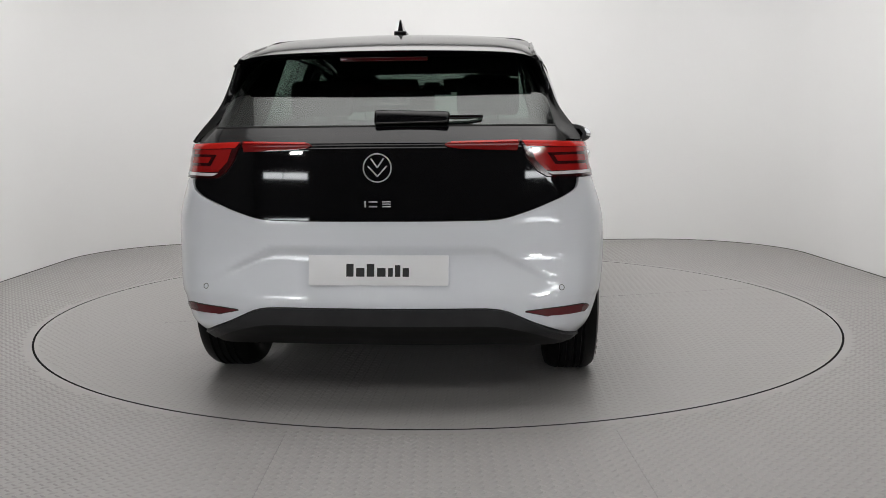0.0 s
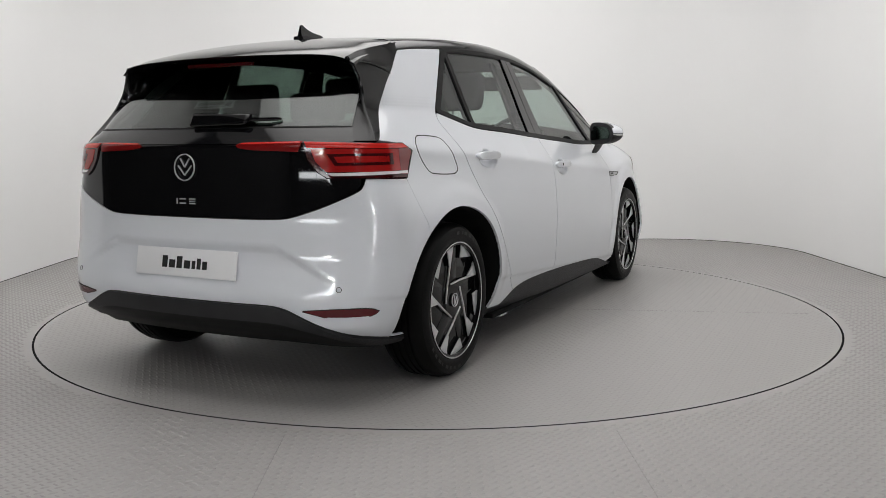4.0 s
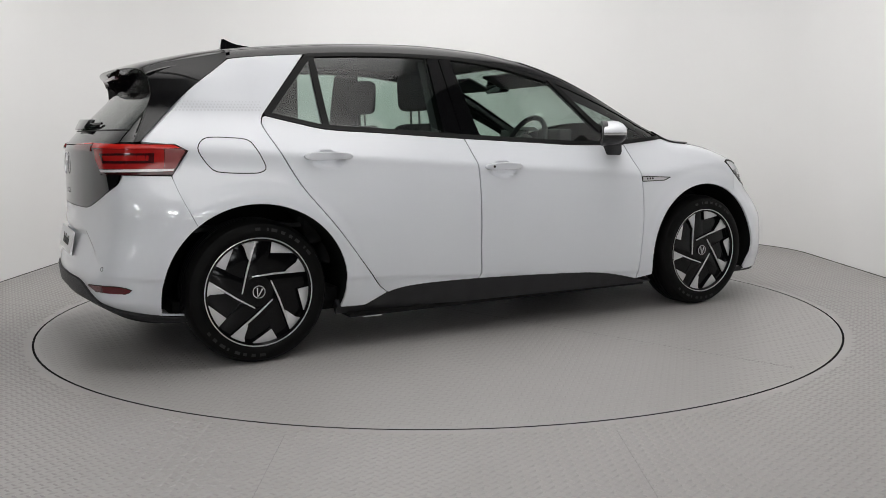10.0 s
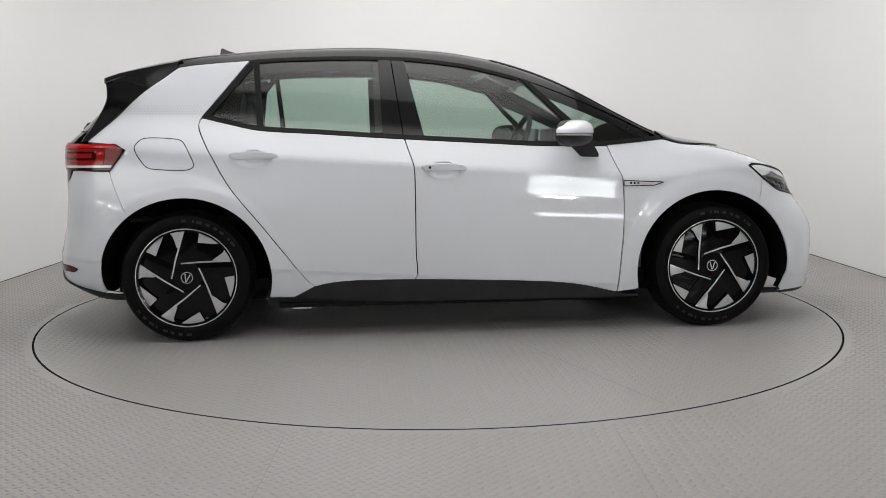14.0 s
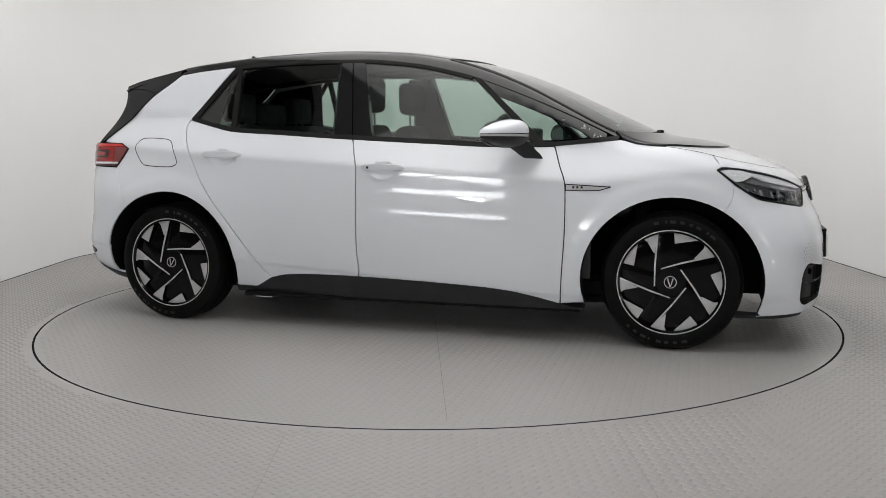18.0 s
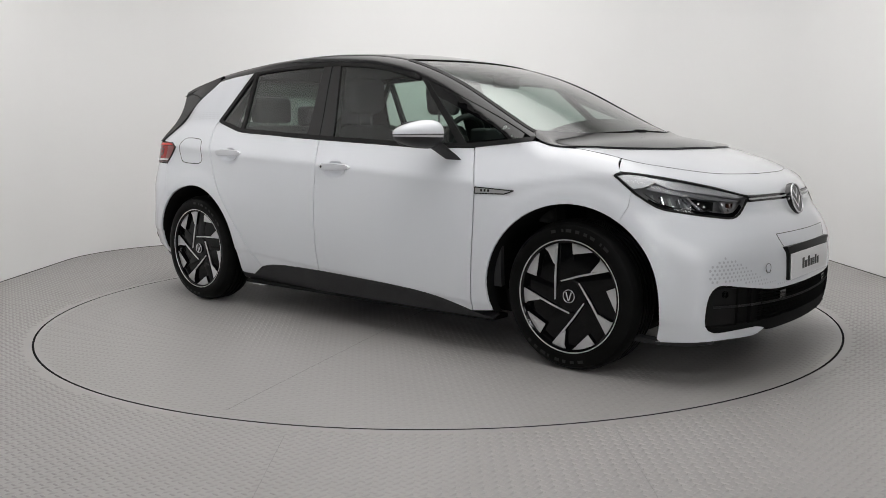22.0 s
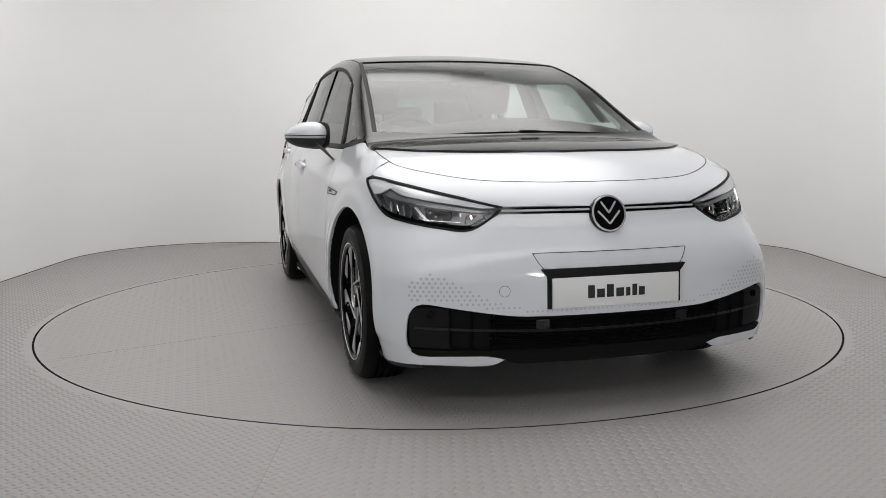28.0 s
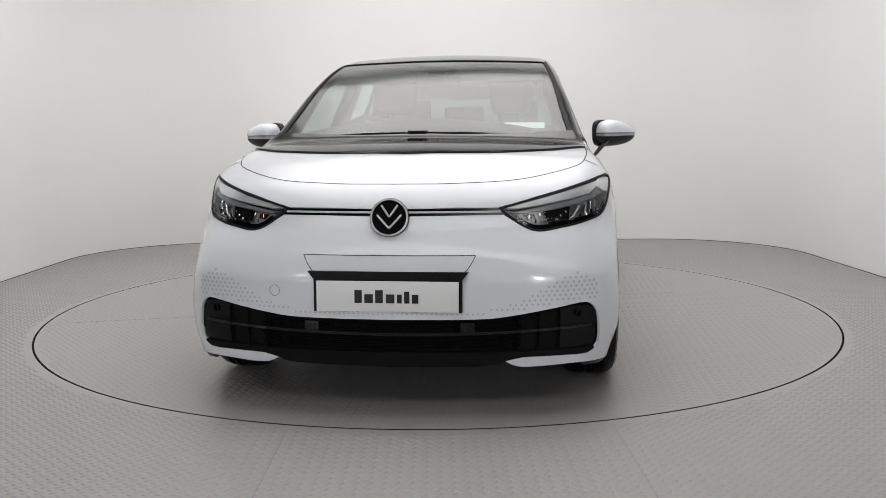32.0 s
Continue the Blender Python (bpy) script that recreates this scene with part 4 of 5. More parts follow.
# inner faces of the blades, from their rear edges to the window
def make_fins():
    edge = np.array(line([(-1.884, 1.021), (-1.844, 1.092), (-1.81, 1.162), (-1.782, 1.234), (-1.785, 1.300), (-1.793, 1.330), (-1.796, 1.346)], .02))
    outer = chart("flank", edge)
    yin = np.interp(edge[:, 1], [1.02, 1.071, 1.42], [.695, .656, .568])
    inner = np.stack([np.where(edge[:, 1] < 1.077, chart("tail", np.stack([-yin, edge[:, 1]], 1))[:, 0], rear_glass_x(-yin, edge[:, 1])) + .006, -yin, edge[:, 1]], 1)
    k = len(edge)
    rows = [outer + np.array([.003, -.0015, 0]), outer + np.array([-.004, .004, 0]), outer + np.array([-.002, .014, 0]), inner]
    verts = np.concatenate(rows)
    faces = [(j * k + i, j * k + i + 1, (j + 1) * k + i + 1, (j + 1) * k + i) for j in range(3) for i in range(k - 1)]
    for flip in (1, -1):
        link("pillar_fin", verts * np.array([1, flip, 1]), [f[::flip] for f in faces], BLACK, car, "gloss black inner face of the pillar blade")
    strip("spoiler_line", "flank", line([(-1.566, 1.294), (-1.64, 1.318), (-1.70, 1.328), (-1.775, 1.330)], .02), .0055, SEAL, car, .003, True)


make_fins()

# door handles
for a, b, zc in ((-1.153, -.906, .945), (-.189, .049, .876)):
    for sgn in (-1, 1):
        xm = (a + b) / 2
        y0 = float(-chart("side", np.array([(a - .01, zc), (b + .01, zc)]))[:, 1].mean())
        L = (b - a) / 2
        ol = outline([(-L, .004), (-L * .8, .018), (0, .023), (L * .8, .016), (L, 0), (L * .8, -.013), (0, -.016), (-L * .8, -.014)], .02)
        bm = prism(ol, lambda u, w: (xm + u, -(y0 + .010), zc + w), (0, -.022, 0), .007)
        for v in bm.verts:
            v.co.y += .018 * ((v.co.x - xm) / L) ** 2
        h = bm
        if sgn > 0:
            bmesh.ops.scale(h, vec=(1, -1, 1), verts=h.verts)
            bmesh.ops.reverse_faces(h, faces=h.faces)
        hd = part("door_handle", h, WHITE, car, "white door handle")
        if a > -.5 and sgn < 0:
            lk = lathe([(0, -.003), (.006, -.003), (.007, 0)], 16)
            bmesh.ops.translate(lk, verts=lk.verts, vec=(a + .045, -(y0 + .031), zc + .003))
            part("lock", lk, INK, front_door[0])

# charging flap line, wing badge
FLAP = [(-1.622, .992), (-1.578, 1.037), (-1.425, 1.033), (-1.382, 1.016), (-1.334, .924), (-1.33, .893), (-1.37, .877), (-1.548, .887), (-1.592, .927)]
fl = [tuple(p) for p in outline(FLAP, .02)]
strip("charging_flap", "side", fl + fl[:2], .0045, SEAL, car, .0006)
bd = [(.880, .799), (1.098, .787), (1.046, .771), (.880, .770)]
panel("wing_badge", "side", bd, ALU, car, "slim silver wing badge with black outline", mirror=True, lift=.0015, depth=.003, step_m=.03)
for seg in ([bd[0], bd[1]], [bd[1], bd[2]], [bd[2], bd[3]], [bd[3], bd[0]]):
    strip("badge_edge", "side", [tuple(np.array(seg[0]) + (np.array(seg[1]) - np.array(seg[0])) * k / 8) for k in range(9)], .005, INK, car, .003, True)
for k in range(3):
    strip("badge_bar", "side", [(.918 + k * .02, .779), (.918 + k * .02, .790)], .010, INK, car, .003, True)


# exterior mirrors
def make_mirror(sgn):
    m = empty("wing_mirror", car)
    C = Vector((.588, sgn * .938, 1.048))
    d = Vector((-.155, sgn * .215, 0)).normalized()
    e = Vector((.215, sgn * .155, 0)).normalized()

    def shell(z0, z1, up, low, grow=1.0):
        bm = bmesh.new()
        nu, nv = 28, 10
        rows = []
        for j in range(nv + 1):
            t = z0 + (z1 - z0) * j / nv
            hgt = (up if t > 0 else low) * t
            r = math.sqrt(max(0, 1 - abs(t) ** 2.6)) * grow
            row = []
            for i in range(nu):
                a = 2 * math.pi * i / nu
                u, w = math.copysign(abs(math.cos(a)) ** .8, math.cos(a)) * .116 * r, math.copysign(abs(math.sin(a)) ** .8, math.sin(a)) * .088 * r
                w = max(w, -.045)
                u -= .02 * (w / .08)
                row.append(bm.verts.new(C + d * u + e * w + Vector((0, 0, hgt * (1 - 2.6 * u if t > 0 else 1 - 1.5 * u)))))
            rows.append(row)
        for a, b in zip(rows, rows[1:]):
            for i in range(nu):
                bm.faces.new((a[i], a[(i + 1) % nu], b[(i + 1) % nu], b[i]))
        bm.faces.new(rows[-1])
        bm.faces.new(rows[0][::-1])
        bmesh.ops.recalc_face_normals(bm, faces=bm.faces)
        return bm
    part("mirror_cap", shell(.0, .985, .064, .058), WHITE, m, "white mirror cap", angle=60)
    part("mirror_groove", shell(-.07, .0, .058, .058, .985), SEAL, m)
    part("indicator_strip", shell(-.26, -.07, .058, .058, 1.0), INDICATOR, m, "pale indicator strip")
    part("mirror_base", shell(-.985, -.26, .058, .066), PLASTIC, m, "black mirror underside", angle=60)
    bez = outline([(-.114, 0), (-.098, .060), (0, .064), (.078, .046), (.114, 0), (.088, -.048), (0, -.068), (-.094, -.064)], .02)
    part("mirror_bezel", prism(bez, lambda u, w: tuple(C + d * u + e * -.05 + Vector((0, 0, w))), tuple(e * .03), .004), PLASTIC, m, "black mirror surround")
    part("mirror_glass", prism([(-.090, -.042), (.075, -.034), (.092, 0), (.066, .032), (-.06, .046), (-.095, .01)], lambda u, w: tuple(C + d * u + e * -.051 + Vector((0, 0, w))), tuple(e * -.003)), MIRROR, m)
    f0, f1 = Vector((.64, sgn * .885, 1.0)), Vector((.715, sgn * .822, .925))
    bm = bmesh.new()
    prev = None
    for k in range(5):
        t = k / 4
        c = f0.lerp(f1, t)
        a, b = .062 - .02 * t, .022 + .01 * t
        ring = [bm.verts.new(c + Vector((math.cos(q) * a, sgn * math.sin(q) * .034, math.sin(q) * b))) for q in np.linspace(0, 2 * math.pi, 12, endpoint=False)]
        if prev:
            for i in range(12):
                bm.faces.new((prev[i], prev[(i + 1) % 12], ring[(i + 1) % 12], ring[i]))
        else:
            bm.faces.new(ring)
        prev = ring
    bm.faces.new(prev)
    bmesh.ops.recalc_face_normals(bm, faces=bm.faces)
    part("mirror_foot", bm, PLASTIC, m, "black mirror foot")


make_mirror(-1)
make_mirror(1)

# headlamps: inside and cover
for name, pts, mt, lf in (
        ("lamp_tip", [(-67.2, .866), (-64, .874), (-60, .866), (-57, .842), (-60.5, .818), (-63, .812)], BLADE_WHITE, -.003),
        ("light_blade", [(-59.6, .862), (-50.4, .838), (-39.8, .804), (-29.5, .770), (-33, .768), (-40, .782), (-48, .800), (-54, .815), (-57, .835)], BLADE_METAL, -.005),
        ("lamp_trim", [(-57.5, .833), (-54, .812), (-45, .790), (-36, .766), (-31.5, .757), (-34, .752), (-45, .772), (-54, .795), (-60, .812)], LAMP_GRAY, -.012),
        ("lamp_shade", [(-47.6, .776), (-40.2, .762), (-41.2, .712), (-44.4, .709), (-46.2, .722)], DARK, -.030),
        ("lamp_end", [(-38.6, .757), (-32.6, .750), (-34.6, .716), (-37.6, .706)], LAMP_GRAY, -.018),
        ("side_reflector", [(-37, .750), (-34.2, .748), (-35.0, .728), (-37, .732)], AMBER, -.014)):
    panel(name, "wrapf", wline([(a, b, 1) for a, b in pts], True), mt, car, mirror=True, step_m=.02, lift=lf, depth=.012)


def facet(a, z, w, h, lift, tilt, spin, mt):
    """A small tilted mirror inside the headlamps, on both sides."""
    c = chart("wrapf", np.array([(a, z)]))
    n = Vector(normal_at(c)[0])
    q = n.to_track_quat("Z", "Y").to_matrix().to_4x4() @ pose(0, 0, 0, tilt[0], tilt[1], spin)
    bm = box(-w / 2, w / 2, -h / 2, h / 2, -.003, .003, .0015, 1)
    bmesh.ops.transform(bm, matrix=Matrix.Translation(Vector(c[0]) + n * lift) @ q, verts=bm.verts)
    other = bm.copy()
    bmesh.ops.scale(other, vec=(1, -1, 1), verts=other.verts)
    bmesh.ops.reverse_faces(other, faces=other.faces)
    part("reflector_facet", bm, mt, car, smooth=False)
    part("reflector_facet", other, mt, car, smooth=False)


rnd = random.Random(5)
for k in range(5):
    facet(-58.0 + k * 2.3, .770 - .006 * k, .012 + .004 * (k % 2), .046, -.036, (rnd.uniform(-30, 12), rnd.uniform(-40, 40)), 14 + rnd.uniform(-6, 6), CHROME if k % 2 else SILVER)
    facet(-57.2 + k * 2.3, .752 - .006 * k, .009, .020, -.028, (rnd.uniform(-40, 5), rnd.uniform(-30, 30)), 14, DARK if k % 2 else CHROME)
for k in range(3):
    facet(-45.6 + k * 1.5, .752 - .012 * k, .010, .008, -.022, (rnd.uniform(-40, 10), rnd.uniform(-30, 30)), 20, CHROME)
for k, (a, z) in enumerate(((-38.3, .744), (-36.9, .722), (-35.6, .738))):
    facet(a, z, .007, .016, -.012, (-20 + 14 * k, 20 - 18 * k), 8 * k, CHROME)
strip("lamp_fin", "wrapf", [(-44.6, .712), (-47.2, .742), (-49.4, .776)], .009, CHROME, car, -.012, True)
strip("lamp_fin", "wrapf", [(-46.6, .716), (-49.2, .744), (-51.4, .780)], .003, CHROME, car, -.014, True)
strip("lamp_line", "wrapf", wline([(-60.5, .795), (-55, .742), (-46, .724), (-38, .716)]), .003, CHROME, car, -.010, True)
strip("lamp_base", "wrapf", wline([(-59.5, .765), (-57.5, .747), (-51.8, .727), (-42.8, .705), (-35.8, .700), (-32.2, .735)]), .018, BLACK, car, -.004, True)
panel("headlamp_cover", "wrapf", hl_poly, LENS, car, "clear headlamp cover", mirror=True, step_m=.02, lift=-.002, depth=.002)
hl_ring = hl_poly + hl_poly[:2]
strip("headlamp_seal", "wrapf", hl_ring, .009, SEAL, car, .002, True)
strip("intake_bar", "wrapf", [(a, .318 + .022 * (abs(a) / 47) ** 2) for a in np.linspace(-45, 45, 60)], .009, PLASTIC, car, -.004)
for zc in np.linspace(.268, .362, 7):
    strip("intake_slat", "wrapf", [(a, zc + .02 * (abs(a) / 47) ** 2) for a in np.linspace(-30, 30, 30)], .006, DARK, car, -.014)
for s in (-1, 1):
    panel("intake_end", "wrapf", [(s * 46.2, .26), (s * 46.2, .39), (s * 44.8, .408), (s * 42.5, .412), (s * 38.0, .405), (s * 38.0, .255)], SEAL, car, "black plastic end of the intake", step_m=.02, lift=-.010, depth=.012)
for a in (-18.2, 18.4):
    panel("radar_pod", "wrapf", [(a - 1.6, .327), (a + 1.6, .327), (a + 1.6, .363), (a - 1.6, .363)], BLACK, car, lift=-.004, depth=.02, step_m=.02)
for a in (-33.5, -38, -29, 29, 33.5, 38):
    strip("intake_rib", "wrapf", [(a, .25 + .15 * k / 8) for k in range(9)], .004, SEAL, car, -.016)


def ring_on(kind, place, r0, name, mt, wd, lift=.001):
    """A thin ring on the body about a chart place."""
    c = chart(kind, np.array([place]))[0]
    n = normal_at(c[None])[0]
    u = np.cross(n, (0, 0, 1)); u /= np.linalg.norm(u)
    w = np.cross(u, n)
    p = np.array([c + (u * math.cos(q) + w * math.sin(q)) * r0 for q in np.linspace(0, 2 * math.pi, 33)])
    ribbon(name, p, np.repeat(n[None], 33, 0), wd, mt, car, lift)


for a in (-41.7, 41.7):
    ring_on("wrapf", (a, .386), .011, "park_sensor", BLACK, .006, -.014)
ring_on("nose", (-.431, .472), .020, "tow_cover", SEAL, .0013)
for a in (-41.0, 41.0):
    ring_on("wrapr", (a, .470), .010, "park_sensor", SEAL, .002)
for a in (-15.6, 17.6):
    ring_on("wrapr", (a, .378), .009, "park_sensor", SEAL, .003, .006)
for seg in ([(-.319, .606), (.319, .606)], [(-.319, .606), (-.30, .57), (-.279, .545)], [(.319, .606), (.30, .57), (.279, .545)]):
    pp = line(seg, .02)
    strip("plate_panel_line", "nose", pp if len(pp) > 2 else [(a, .606) for a in np.linspace(-.319, .319, 24)], .0025, SEAL, car, .0005)


# emblems, plates and badges (plain shapes, plain bars)
def emblem(name, c, r, nrm, disc):
    """A round emblem: disc, ring and plain chevrons, facing nrm."""
    e = empty(name, car)
    q = Vector(nrm).to_track_quat("Y", "Z").to_matrix().to_4x4()
    e.matrix_basis = Matrix.Translation(c) @ q

    def turned(bm):
        bmesh.ops.scale(bm, vec=(1, -1, 1), verts=bm.verts)
        bmesh.ops.reverse_faces(bm, faces=bm.faces)
        return bm
    if disc:
        part("disc", turned(lathe([(0, -.004), (r * .97, -.004), (r, 0), (r, .02), (0, .02)], 48)), BLACK, e, "black emblem disc")
    part("ring", turned(lathe([(r * .87, -.004), (r * .88, -.008), (r * .95, -.008), (r * .97, -.004)], 48)), EMBLEM, e, "silver emblem ring")
    for z0, z1, hw in ((.62, .02, .42), (.12, -.55, .62)):
        for s in (-1, 1):
            bm = bmesh.new()
            t = .10 * r
            a, b = Vector((s * hw * r, 0, z0 * r)), Vector((0, 0, z1 * r))
            dd = (b - a).normalized()
            sd = Vector((dd.z, 0, -dd.x)) * t / 2
            v = [bm.verts.new(p + Vector((0, y, 0))) for y in (.001, .005) for p in (a + sd, b + sd, b - sd, a - sd)]
            for f in ((0, 1, 2, 3), (7, 6, 5, 4), (0, 4, 5, 1), (1, 5, 6, 2), (2, 6, 7, 3), (3, 7, 4, 0)):
                bm.faces.new([v[k] for k in f])
            bmesh.ops.recalc_face_normals(bm, faces=bm.faces)
            part("chevron", bm, EMBLEM, e, smooth=False)
    return e


emblem("front_emblem", (2.068, 0, .741), .073, (1, 0, .26), True)
emblem("rear_emblem", (-2.082, 0, .921), .056, (-1, 0, .06), False)


def bars(parent, spans, y, mt):
    for u0, u1, w0, w1 in spans:
        part("lettering_bar", box(u0, u1, y - .0012, y, w0, w1), mt, parent, smooth=False)


LETTERS = [(-.127, -.102, -.018, .026), (-.093, -.064, -.018, .012), (-.056, -.030, -.018, .026), (-.020, .009, -.018, .012), (.018, .034, -.018, .012), (.042, .060, -.018, .022), (.068, .09, -.018, .012)]


def plate(name, c, nrm, w, h, holder):
    e = empty(name, car)
    e.matrix_basis = Matrix.Translation(c) @ Vector(nrm).to_track_quat("-Y", "Z").to_matrix().to_4x4()
    part("plate", box(-w / 2, w / 2, -.003, .004, -h / 2, h / 2, .0015), PLATE, e, "white show plate with black lettering bars")
    bars(e, [(a * 1.08 + .018, b * 1.08 + .018, w0 * 1.08 - .004, w1 * 1.08 - .004) for a, b, w0, w1 in LETTERS], -.0031, INK)
    if holder:
        part("plate_holder", prism([(-w / 2 - .012, -h / 2 - .002), (w / 2 + .012, -h / 2 - .002), (w / 2 + .012, h / 2 + .004), (w / 2 + .035, h / 2 + .034), (-w / 2 - .035, h / 2 + .034), (-w / 2 - .012, h / 2 + .004)],
                                   lambda a, b: (a, .005, b), (0, .05, 0), .002), SEAL, e, "black plate holder")
    return e


plate("front_plate", (2.1435, 0, .460), (1, 0, .03), .522, .112, True)
plate("rear_plate", (-2.106, 0, .543), (-1, 0, .19), .522, .112, False)
e = empty("model_badge", car)
e.matrix_basis = Matrix.Translation((-2.086, .0, .787)) @ Vector((-1, 0, .04)).to_track_quat("-Y", "Z").to_matrix().to_4x4()
bars(e, [(-.050, -.044, -.011, .012), (-.034, -.002, -.011, -.005), (-.034, -.002, .006, .012), (.016, .048, -.011, -.006), (.016, .048, -.002, .003), (.016, .048, .007, .012)], 0, EMBLEM)

# lamp details at the tail
for nm, pts, mt, lf in (
        ("lamp_core", [(-36.2, .992), (-46, .990), (-56.8, .988), (-56.8, .904), (-48, .904), (-39.4, .906), (-37.2, .945)], RED, .0075),
        ("lamp_side", [(-56.9, .988), (-60.6, .988), (-61.6, .978), (-58.9, .890), (-56.9, .890)], RED_SIDE, .0075),
        ("lamp_frame", [(-39.6, .972), (-47, .973), (-54.6, .972), (-54.6, .928), (-47, .928), (-41.2, .929)], RED_DARK, .0085),
        ("lamp_bar", [(-41.0, .962), (-47, .963), (-53.4, .962), (-53.4, .939), (-47, .939), (-41.8, .940)], RED, .0095),
        ("lamp_band", [(-34.8, 1.014), (-46, 1.008), (-58.6, 1.005), (-60.6, .990), (-46, .992), (-35.4, .996)], RED_BRIGHT, .0088),
        ("reversing_bar", [(-39.4, .902), (-48, .903), (-59.2, .902), (-59.0, .892), (-48, .891), (-40.6, .891)], LENS_WHITE, .0092)):
    panel(nm, "wrapr", wline([(a, b, 1) for a, b in pts], True), mt, car, mirror=True, step_m=.03, lift=lf, depth=.006)
tail_ring = wline([(*p[:2], 1) for p in LAMP_R], True)
strip("lamp_seal", "wrapr", tail_ring + tail_ring[:1], .006, SEAL, car, .004, True)
strip("tailgate_line", "tail", [(a, 1.0745) for a in np.linspace(-.66, .66, 40)], .006, SEAL, car, .002)
panel("tailgate_lip", "wrapr", both(wline([(0, .7255), (-18.2, .7255), (-27.4, .7275), (-31.2, .7355), (-37.3, .769), (-43.2, .813)]) + wline([(-43.0, .809), (-37.1, .764), (-31.0, .730), (-27.3, .722), (-18.2, .72), (0, .72)])), SEAL, car, lift=-.006, depth=.004, step_m=.05)

# rear wiper, roof aerial, windscreen wipers
bm = box(-2.026, -1.995, -.262, .018, 1.080, 1.134, .012, 3)
for v in bm.verts:
    v.co.x += .5 * (v.co.z - 1.107) + .19 * v.co.y ** 2
    v.co.z -= .05 * max(0, -v.co.y - .14) * (1 if v.co.z > 1.107 else -1)
w = part("rear_wiper", bm, BLACK, car, "black rear wiper housing and blade")
part("wiper_blade", tube([(-1.995, -.25, 1.105), (-1.978, -.34, 1.106), (-1.960, -.385, 1.107)], [.008, .007, .006]), BLACK, w)
fin_pts = [(-1.30, 1.488), (-1.296, 1.52), (-1.290, 1.556), (-1.278, 1.559), (-1.25, 1.545), (-1.21, 1.532), (-1.126, 1.521), (-1.110, 1.50), (-1.115, 1.49)]
bm = prism(fin_pts, lambda a, b: (a, -.016, b), (0, .032, 0))
for v in bm.verts:
    v.co.y *= max(.2, 1 - (v.co.z - 1.49) / .075)
part("aerial", bm, BLACK, car, "black shark-fin aerial")
part("aerial_base", box(-1.31, -1.10, -.028, .028, 1.482, 1.506, .006), BLACK, car)
fw = empty("windscreen_wiper", car)
def base_pt(y, up):
    p = chart("top", np.array([(float(1.283 - .21 * y * y), y)]))[0]
    return (p[0], p[1], p[2] + up)
part("wiper_arm", tube([base_pt(y, .002) for y in np.linspace(-.46, .02, 12)], .0050), DARK, fw)
part("wiper_arm", tube([base_pt(y, .003) for y in np.linspace(-.02, .50, 12)], .0050), DARK, fw)
part("wiper_hub", box(1.262, 1.300, -.05, .045, 1.03, 1.062, .010), DARK, fw)


# imprinted hexagon patterns on bumper and rear pillar
def imprint(name, kind, places, size, mt, mirror=True):
    P = chart(kind, np.array(places))
    N = normal_at(P)
    verts, faces = [], []
    for p, n, s in zip(P, N, size):
        u = np.cross(n, (0, 0, 1)); u /= np.linalg.norm(u)
        w = np.cross(u, n)
        k = len(verts)
        for q in range(6):
            a = radians(60 * q + 30)
            verts.append(p + n * .0008 + (u * math.cos(a) + w * math.sin(a)) * s)
        faces.append([k + q for q in range(6)])
    verts = np.array(verts)
    o = [link(name, verts, faces, mt, car, "faint gray imprinted hexagons", False)]
    if mirror:
        o.append(link(name, verts * np.array([1, -1, 1]), [f[::-1] for f in faces], mt, car, "faint gray imprinted hexagons", False))
    for ob in o:
        ob["kind"] = "stuff"


pl, sz = [], []
LOWER = curve([-46, -43.3, -37.2, -29.8, -22.3, 0], [.432, .436, .422, .402, .389, .386])
UPPER = curve([-46, -42, -37, -30, -20, 0], [.50, .535, .505, .44, .405, .395])
for r in range(10):
    for c in range(60):
        a, z = -46 + c * 1.15 + (r % 2) * .575, .395 + r * .0155
        if a < -1 and float(LOWER(a)) + .006 < z < float(UPPER(a)):
            pl.append((a, z)); sz.append(.0035 + .0025 * max(0, (-a - 15) / 30))
imprint("hexagon_imprint", "wrapf", pl, sz, DOTS)
pl, sz = [], []
for r in range(4):
    for c in range(26):
        x, z = -1.70 + c * .0155 + (r % 2) * .0078, 1.162 + r * .013
        pl.append((x, z)); sz.append(.0058 - .0008 * r)
imprint("hexagon_imprint", "side", pl, sz, DOTS_PALE)

strip("bonnet_line", "top", mirror_line([(1.35, -.745), (1.483, -.743)] + [(x + .002, y) for x, y in BONNET[1:]]), .0042, SEAL, car, .0005)

# ---- cabin ----
def soft_box(x0, x1, y0, y1, z0, z1, r=.04, bend=None):
    bm = box(x0, x1, y0, y1, z0, z1, r, 4)
    if bend:
        for v in bm.verts:
            v.co = Vector(bend(*v.co))
    return bm


def lean(deg, cx, cz):
    c, s = math.cos(radians(deg)), math.sin(radians(deg))
    return lambda x, y, z: (cx + (x - cx) * c - (z - cz) * s, y, cz + (x - cx) * s + (z - cz) * c)


def pillow(bm, z0, z1, y0, narrow, crown):
    """Narrows a cushion towards one end and rounds it across."""
    for v in bm.verts:
        t = (v.co.z - z0) / (z1 - z0)
        w = v.co.y - y0
        v.co.y = y0 + w * (1 - narrow * (1 - t if narrow > 0 else -t))
        v.co.z -= crown * w * w * t
    return bm


